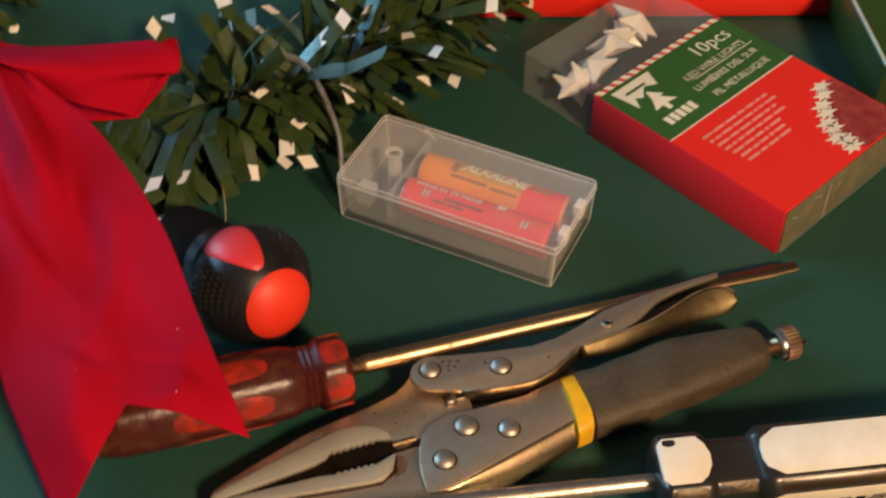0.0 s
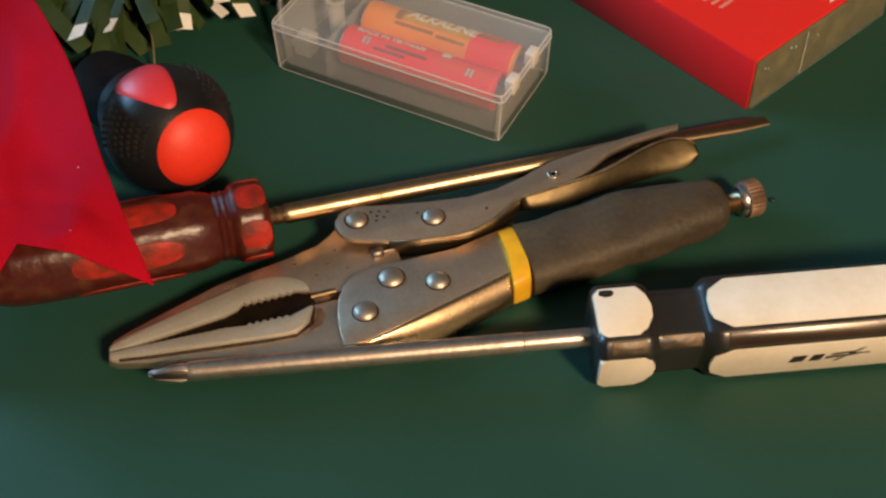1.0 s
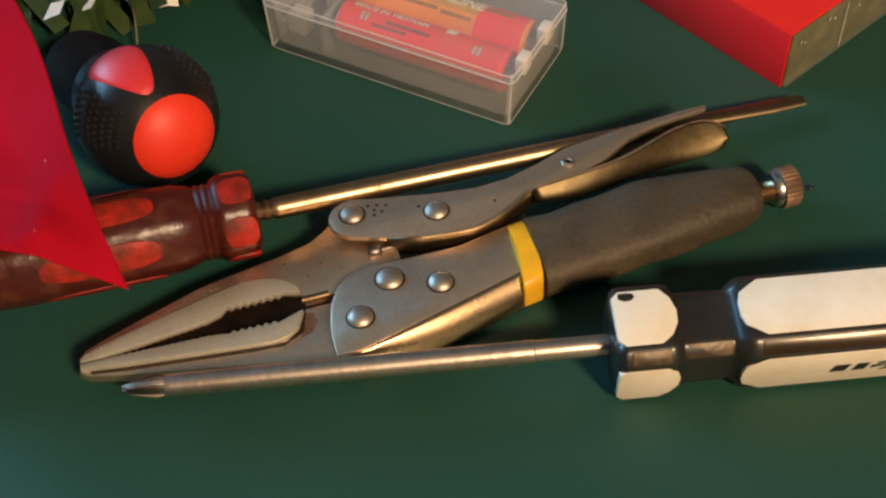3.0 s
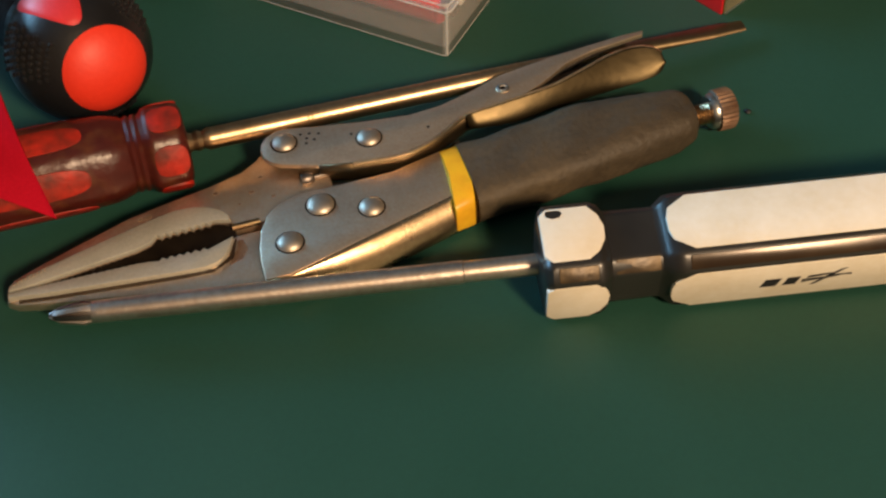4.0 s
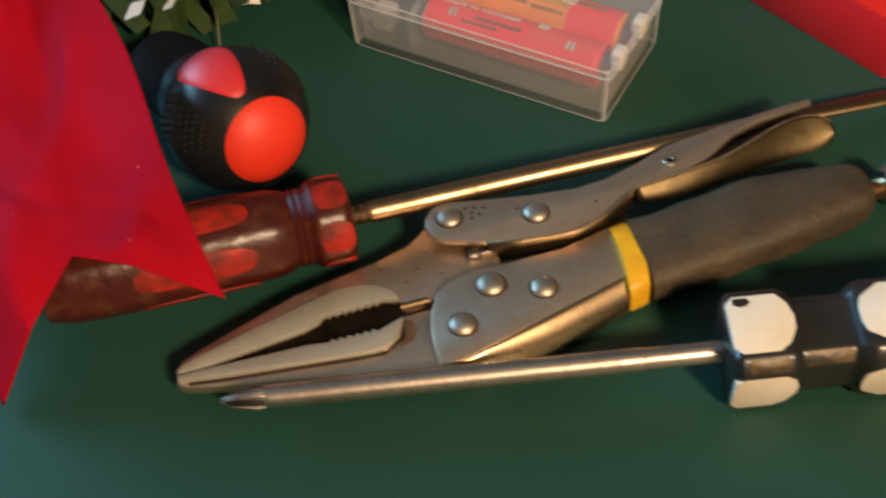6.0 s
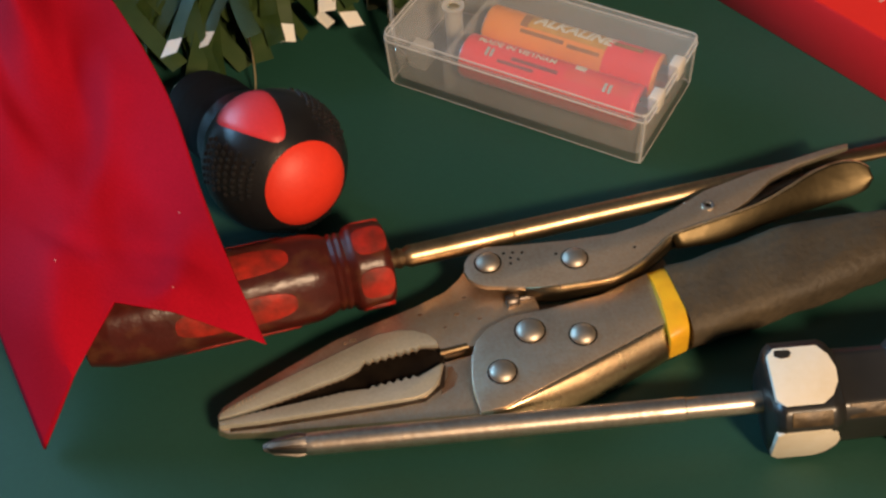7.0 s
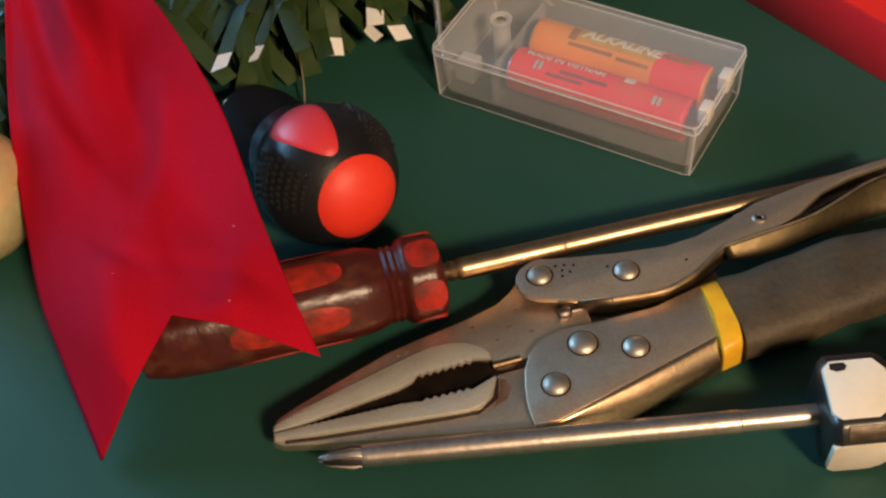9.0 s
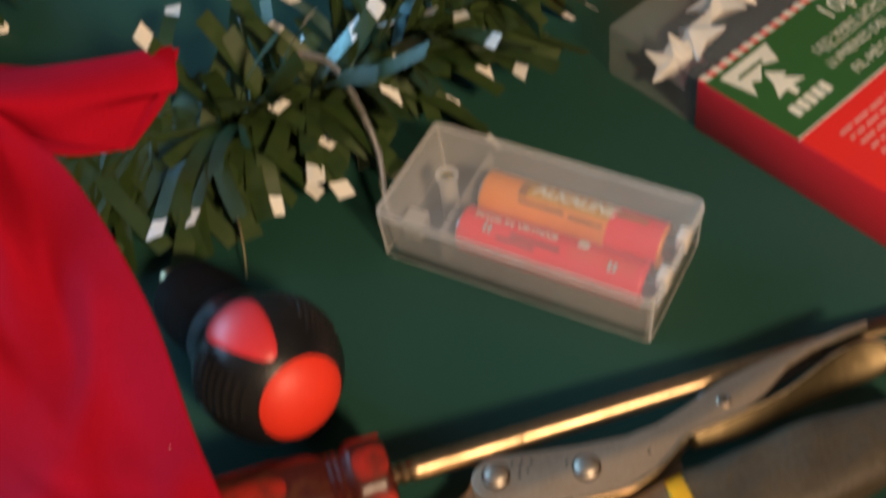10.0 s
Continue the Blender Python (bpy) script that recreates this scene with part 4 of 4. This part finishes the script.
for at in ((2.85, 31.65, 0.62, 0.8, 20, 25), (3.55, 32.5, 0.72, 1.0, 60, -35), (3.2, 32.0, 0.6, 0.8, 10, 50), (4.95, 34.8, 0.8, 1.05, 80, 30), (4.2, 33.8, 0.7, 1.0, 30, -20), (4.6, 34.4, 0.6, 0.8, 45, 15)):
    star(*at)


# ---- ribbon bow ----
# soft creases of the tail: across and along from one point to another, width, height
CREASES = (
    (0.16, 0.1, 0.34, 0.42, 0.07, -0.32), (0.32, 0.05, 0.5, 0.34, 0.07, 0.3), (0.05, 0.15, 0.1, 0.5, 0.06, -0.15),
    (0.64, 0.03, 0.56, 0.4, 0.09, -0.24), (0.58, 0.52, 0.62, 0.8, 0.07, -0.1), (0.7, 0.92, 0.88, 0.6, 0.06, 0.18),
    (0.36, 0.6, 0.28, 0.9, 0.1, 0.15), (0.8, 0.3, 0.5, 0.52, 0.05, 0.12), (0.2, 0.5, 0.46, 0.66, 0.05, -0.14),
    (0.12, 0.3, 0.42, 0.48, 0.045, 0.14), (0.6, 0.66, 0.9, 0.74, 0.05, -0.04),
)


def ribbon():
    t = thing("ribbon_bow", (0, 0, 0), (0, 0, 0), "large red fabric bow with a notched tail", "bow")
    net = [
        [(-14.44, 29.05, 3.4), (-13.47, 28.16, 4.0), (-13.05, 28.32, 3.7), (-12.14, 27.34, 4.1), (-11.44, 27.15, 3.6)],
        [(-13.57, 25.75, 3.0), (-12.47, 25.48, 3.3), (-11.22, 24.84, 3.9), (-10.79, 25.69, 3.3), (-9.69, 25.32, 3.6)],
        [(-12.47, 22.39, 2.5), (-11.08, 22.31, 3.1), (-10.13, 22.82, 2.8), (-8.88, 22.53, 3.25), (-7.66, 22.39, 3.4)],
        [(-11.66, 20.27, 1.8), (-10.02, 19.92, 2.6), (-8.76, 19.97, 2.75), (-7.75, 20.22, 2.6), (-6.34, 19.73, 3.1)],
        [(-11.01, 18.75, 1.3), (-9.39, 18.28, 2.5), (-8.26, 18.62, 2.65), (-7.09, 18.85, 2.6), (-5.72, 18.62, 2.6)],
        [(-10.43, 17.79, 1.1), (-8.81, 17.07, 2.35), (-7.89, 17.95, 2.55), (-6.45, 17.88, 2.55), (-5.33, 18.02, 2.0)],
        [(-9.19, 15.77, 0.15), (-8.25, 16.26, 1.9), (-7.66, 17.56, 2.5), (-6.48, 17.4, 2.45), (-5.01, 17.59, 1.3)],
    ]
    rows = smooth_grid(net, 11, True)
    rnd = noise
    for i, row in enumerate(rows):
        s = i / (len(rows) - 1)
        for j, p in enumerate(row):
            c = j / (len(row) - 1)
            for c0, s0, c1, s1, wide, high in CREASES:
                d = Vector((c1 - c0, (s1 - s0) * 1.6))
                k = max(0.0, min(1.0, Vector((c - c0, (s - s0) * 1.6)).dot(d) / d.length_squared))
                off = (Vector((c, s * 1.6)) - Vector((c0, s0 * 1.6)) - d * k).length / wide
                p.z += high * math.exp(-off * off) * (0.35 + 0.65 * math.sin(math.pi * min(1.0, k * 0.8 + 0.15)))
            p.z += 0.1 * rnd.noise(Vector((p.x * 0.6, p.y * 0.35, 2.0))) * (1 - s ** 3)
    bm = sheet(rows)
    thicken(part("tail", bm, M["fabric"], t, "notched red fabric tail"), 0.05)
    lint = None
    pick = random.Random(11)
    for k in range(3):
        p = rows[pick.randrange(8, len(rows) - 6)][pick.randrange(3, len(rows[0]) - 3)]
        own = bmesh.new()
        bmesh.ops.create_icosphere(own, subdivisions=1, radius=pick.uniform(0.008, 0.016), matrix=Matrix.Translation(p + Vector((0, 0, 0.03))))
        lint = joined(lint, own)
    part("lint", lint, M["cream_print"], t, "tiny specks of pale lint", kind="stuff")
    loop = smooth_grid([
        [(-14.03, 28.93, 3.6), (-11.17, 28.99, 3.7), (-8.61, 29.74, 3.5)],
        [(-13.24, 27.78, 4.2), (-10.75, 28.15, 4.0), (-8.38, 29.04, 3.5)],
        [(-12.62, 27.3, 4.3), (-10.47, 27.61, 4.0), (-8.38, 28.58, 3.2)],
        [(-12.09, 27.35, 4.0), (-10.61, 27.3, 3.7), (-8.93, 28.56, 3.0)],
        [(-11.7, 27.39, 3.4), (-10.86, 27.19, 3.1), (-9.42, 27.23, 2.7)],
    ], 7)
    thicken(part("loop", sheet(loop), M["fabric"], t, "flattened red fabric loop"), 0.05)
    under = smooth_grid([
        [(-14.5, 30.2, 2.9), (-11.3, 29.9, 2.8), (-8.8, 30.5, 2.75)],
        [(-13.8, 29.0, 2.4), (-11.3, 29.0, 2.3), (-9.0, 29.5, 2.2)],
        [(-12.5, 28.0, 2.3), (-11.0, 27.6, 2.2), (-9.6, 28.0, 2.0)],
    ], 6)
    thicken(part("loop_back", sheet(under), M["fabric"], t, "under side of the loop"), 0.05)
    knot = lathe([(-1.0, 0.3), (-0.8, 0.6), (0, 0.75), (0.8, 0.6), (1.0, 0.3)], 20)
    bmesh.ops.translate(knot, vec=(-14.6, 29.4, 3.0), verts=knot.verts)
    part("knot", knot, M["fabric"], t, "gathered knot")


ribbon()


# ---- gold bauble, packages and crumbs ----
def bauble():
    t = thing("bauble", (-13.45, 21.3, 0), (0, 0, 0), "shiny gold bauble with a dark cap on the table", "bauble")
    own = bmesh.new()
    bmesh.ops.create_uvsphere(own, u_segments=36, v_segments=20, radius=1.55, matrix=Matrix.Translation((0, 0, 1.55)))
    part("globe", own, M["pale_gold"], t, "shiny pale gold globe")
    cap = lathe([(1.45, 0.4), (1.5, 0.45), (1.9, 0.42), (1.95, 0.2)], 20)
    bmesh.ops.rotate(cap, cent=(0, 0, 0), matrix=Matrix.Rotation(radians(-55), 3, "Y") @ Matrix.Rotation(radians(0), 3, "Z"), verts=cap.verts)
    bmesh.ops.rotate(cap, cent=(0, 0, 0), matrix=Matrix.Rotation(radians(65), 3, "Z"), verts=cap.verts)
    bmesh.ops.translate(cap, vec=(0, 0, 1.55), verts=cap.verts)
    part("cap", cap, M["black"], t, "glossy black cap")


bauble()

pack = thing("red_package", (5.5, 36.1, 0), (0, 0, 3), "glossy red flat package with white print on the table", "package")
part("bag", block(-6.8, 9.0, 0, 9, 0, 1.2, 0.3), M["red_print"], pack, "glossy red wrapping")
for k in range(5):
    part("white_print", block(-6.3 + 0.62 * k, -5.9 + 0.62 * k, 0.5 + 0.2 * (k % 2), 1.1, 1.19, 1.21), M["cream_print"], pack, "white printed mark")
for k in range(2):
    part("front_print", block(-4.7 + 0.7 * k, -4.5 + 0.7 * k, -0.012, 0.02, 0.5, 0.95), M["cream_print"], pack, "white printed mark")

card = thing("green_card_box", (12.1, 31.5, 0), (0, 0, 6.5), "dark green carton with a pale edge and gold marks", "carton")
part("box", block(0, 9, 0, 9, 0, 1.9, 0.03), M["deep_green"], card, "dark green glossy card")
part("pale_edge", block(-0.05, 0.05, -0.05, 9.0, 1.86, 1.93, 0.01), M["pale_edge"], card, "pale worn edge")
part("pale_edge", block(0.05, 9.0, -0.05, 0.05, 1.86, 1.93, 0.01), M["pale_edge"], card, "pale worn edge")
for x, y in ((0.55, 0.5), (0.9, 3.5), (1.3, 3.6), (1.0, 0.7)):
    part("gold_mark", prism(rounded(x, x + 0.5, y, y + 0.22, 0.08, 3), 1.89, 1.91), M["gold"], card, "gold printed mark")

crumb = bmesh.new()
bmesh.ops.create_icosphere(crumb, subdivisions=2, radius=0.07)
for v in crumb.verts:
    v.co *= 1 + 0.3 * noise.noise(v.co * 30)
    v.co.z = v.co.z * 0.6 + 0.04
ob = part("crumb", crumb, M["ink"], None, "tiny dark crumb on the green table cover")
ob.location = (0.0862, 0.2209, 0)
tagged(ob, category="crumb")


# ---- garland ----
def garland(points, count, seed, label, tips=()):
    t = thing("garland", (0, 0, 0), (0, 0, 0), label, "garland")
    rnd = random.Random(seed)
    line = curve(points, 12)
    part("core", tube(line, 0.12, 8), M["strip"], t, "twisted core wire")
    shapes = []
    for k in range(12):
        bm = bmesh.new()
        length, w, bend = 2.4 + 1.3 * rnd.random(), 0.19 + 0.06 * rnd.random(), rnd.uniform(-0.9, 0.9)
        droop, pale = rnd.uniform(0.1, 0.9), k % 12 == 11
        n, rows, twist = 8, [], rnd.uniform(-1.2, 1.2)
        for i in range(n + 1):
            s = i / n
            c, a = Vector((length * s, bend * s * s, -droop * s * s)), twist * s
            side = Vector((0, math.cos(a), math.sin(a))) * w
            rows.append((bm.verts.new(c - side), bm.verts.new(c + side)))
        for i in range(n):
            f = bm.faces.new((rows[i][0], rows[i][1], rows[i + 1][1], rows[i + 1][0]))
            f.material_index = 1 if i == n - 1 and k % 2 == 1 else 2 if pale else 0
        bmesh.ops.scale(bm, vec=(0.01, 0.01, 0.01), verts=bm.verts)
        me = bpy.data.meshes.new("strip")
        bm.to_mesh(me)
        bm.free()
        for m in (M["strip"], M["tip"], M["foil"]):
            me.materials.append(m)
        shapes.append(me)
    fill = bmesh.new()
    for k in range(count * 2):
        s = rnd.random() * (len(line) - 1.001)
        p, a = line[int(s)], rnd.uniform(0, 2 * math.pi)
        d = Vector((math.cos(a), math.sin(a), rnd.uniform(-0.25, 0.45 if p.x > -8 else 0.0))).normalized() * rnd.uniform(1.2, 2.6)
        side = d.cross(Vector((rnd.uniform(-0.4, 0.4), rnd.uniform(-0.4, 0.4), 1))).normalized() * 0.2
        rows = []
        for i in range(5):
            c = p + d * (i / 4) + Vector((0, 0, -0.3 * (i / 4) ** 2))
            c.z = max(c.z, 0.08)
            rows.append((fill.verts.new(c - side), fill.verts.new(c + side)))
        for u, v in zip(rows, rows[1:]):
            fill.faces.new((u[0], u[1], v[1], v[0]))
    part("inner_fill", fill, M["strip"], t, "dense inner green strips", kind="stuff")
    for k in range(count):
        s = (k + rnd.random()) / count * (len(line) - 1.001)
        i = int(s)
        p = line[i].lerp(line[i + 1], s - i)
        d = (line[i + 1] - line[i]).normalized()
        a = rnd.uniform(0, 2 * math.pi) if rnd.random() < 0.55 else rnd.uniform(0.1, math.pi - 0.1)
        side = d.cross(Vector((0, 0, 1))).normalized()
        up = side.cross(d)
        out = (side * math.cos(a) + up * math.sin(a) + d * rnd.uniform(-0.45, 0.45)).normalized()
        reach = 1.0
        if p.x < -8.0 and seed == 3 and out.z > -0.1:
            out.z = -0.1 - 0.2 * rnd.random()
            out.normalize()
        if out.z < -0.05:
            out.z *= 0.35
            out.normalize()
            reach = min(1.0, (p.z - 0.06) / max(-out.z * 3.2, 0.01))
            if reach < 1:
                out.z *= reach
                out.normalize()
        q = out.to_track_quat("X", "Z").to_matrix().to_4x4()
        pick = rnd.randrange(12)
        if p.y + 3 * out.y < 28.6 and p.x < -3:
            pick -= pick % 2
        ob = new("strip", shapes[pick])
        ob.parent = t
        spin = 0 if out.z < 0.35 else rnd.uniform(-1.5, 1.5)
        size = rnd.uniform(0.7, 1.1)
        ob.matrix_local = Matrix.Translation(p / 100) @ q @ Matrix.Rotation(spin, 4, "X") @ Matrix.Diagonal((size, 1, 1 if p.z > 1.2 else 0.5, 1))
    for x, y, z in tips:
        end = Vector((x, y, z))
        root = line[max(0, min(len(line) - 1, line.index(min(line, key=lambda p: (p - end).length)) + rnd.randint(-8, 8)))]
        far = end - root
        bm, side = bmesh.new(), Vector((-far.y, far.x, rnd.uniform(-0.6, 0.6) * far.length)).normalized() * rnd.uniform(0.19, 0.23)
        cap = 0.2 / far.length
        rows, steps = [], [0, 0.2, 0.4, 0.6, 0.8, 1 - cap, 1 + cap]
        for k in steps:
            c = root + far * k + Vector((0, 0, 0.5 * math.sin(math.pi * min(k, 1)) ))
            slant = far.normalized() * (rnd.uniform(-0.1, 0.1) if k > 0.8 else 0)
            rows.append((bm.verts.new(c - side + slant), bm.verts.new(c + side - slant)))
        for i in range(len(rows) - 1):
            f = bm.faces.new((rows[i][0], rows[i][1], rows[i + 1][1], rows[i + 1][0]))
            f.material_index = 1 if i == len(rows) - 2 else 0
        part("strip", bm, (M["strip"], M["tip"]), t)
    if seed == 3:
        part("gold_thread", tube(curve([(-7.6, 27.6, 1.0), (-7.2, 26.8, 0.9), (-7.0, 26.1, 0.5), (-6.95, 25.6, 0.1)], 6), 0.025, 6), M["gold"], t, "thin gold thread")
    return t


TIPS = ((-6.9, 30.0, 2.2), (-6.3, 29.1, 2.0), (-5.1, 28.4, 1.6), (-5.4, 27.7, 1.2), (-4.8, 27.5, 0.9), (-5.5, 27.6, 0.8), (-6.6, 27.1, 0.7), (-6.4, 27.2, 0.7),
        (-9.0, 26.4, 0.9), (-8.3, 26.8, 0.8), (-3.6, 30.7, 1.8), (-3.8, 30.0, 1.3), (-2.4, 30.2, 0.8), (-1.7, 31.3, 0.8), (-1.5, 32.3, 1.2), (-0.3, 32.7, 0.8),
        (-2.9, 32.0, 2.2), (-2.2, 32.1, 2.0), (-3.9, 31.4, 2.4), (-1.1, 33.4, 1.6), (0.6, 34.8, 0.9), (-7.8, 32.7, 2.2), (-7.5, 31.8, 2.2), (-9.7, 33.0, 1.8), (-9.3, 29.5, 1.4))
garland([(-16.2, 25.2, 1.2), (-14.8, 27.2, 1.3), (-13.0, 28.4, 1.3), (-10.5, 28.9, 1.3), (-8.0, 29.2, 1.4), (-5.5, 30.2, 1.5), (-3.2, 32.0, 1.5), (-1.4, 34.6, 1.5), (-0.5, 38.0, 1.4), (0.0, 42.0, 1.4)], 299, 3, "green tinsel garland with square pearly white tips", TIPS)
garland([(-19.0, 31.0, 1.3), (-17.4, 33.5, 1.3), (-17.0, 37.0, 1.3)], 60, 9, "green tinsel garland with square pearly white tips")
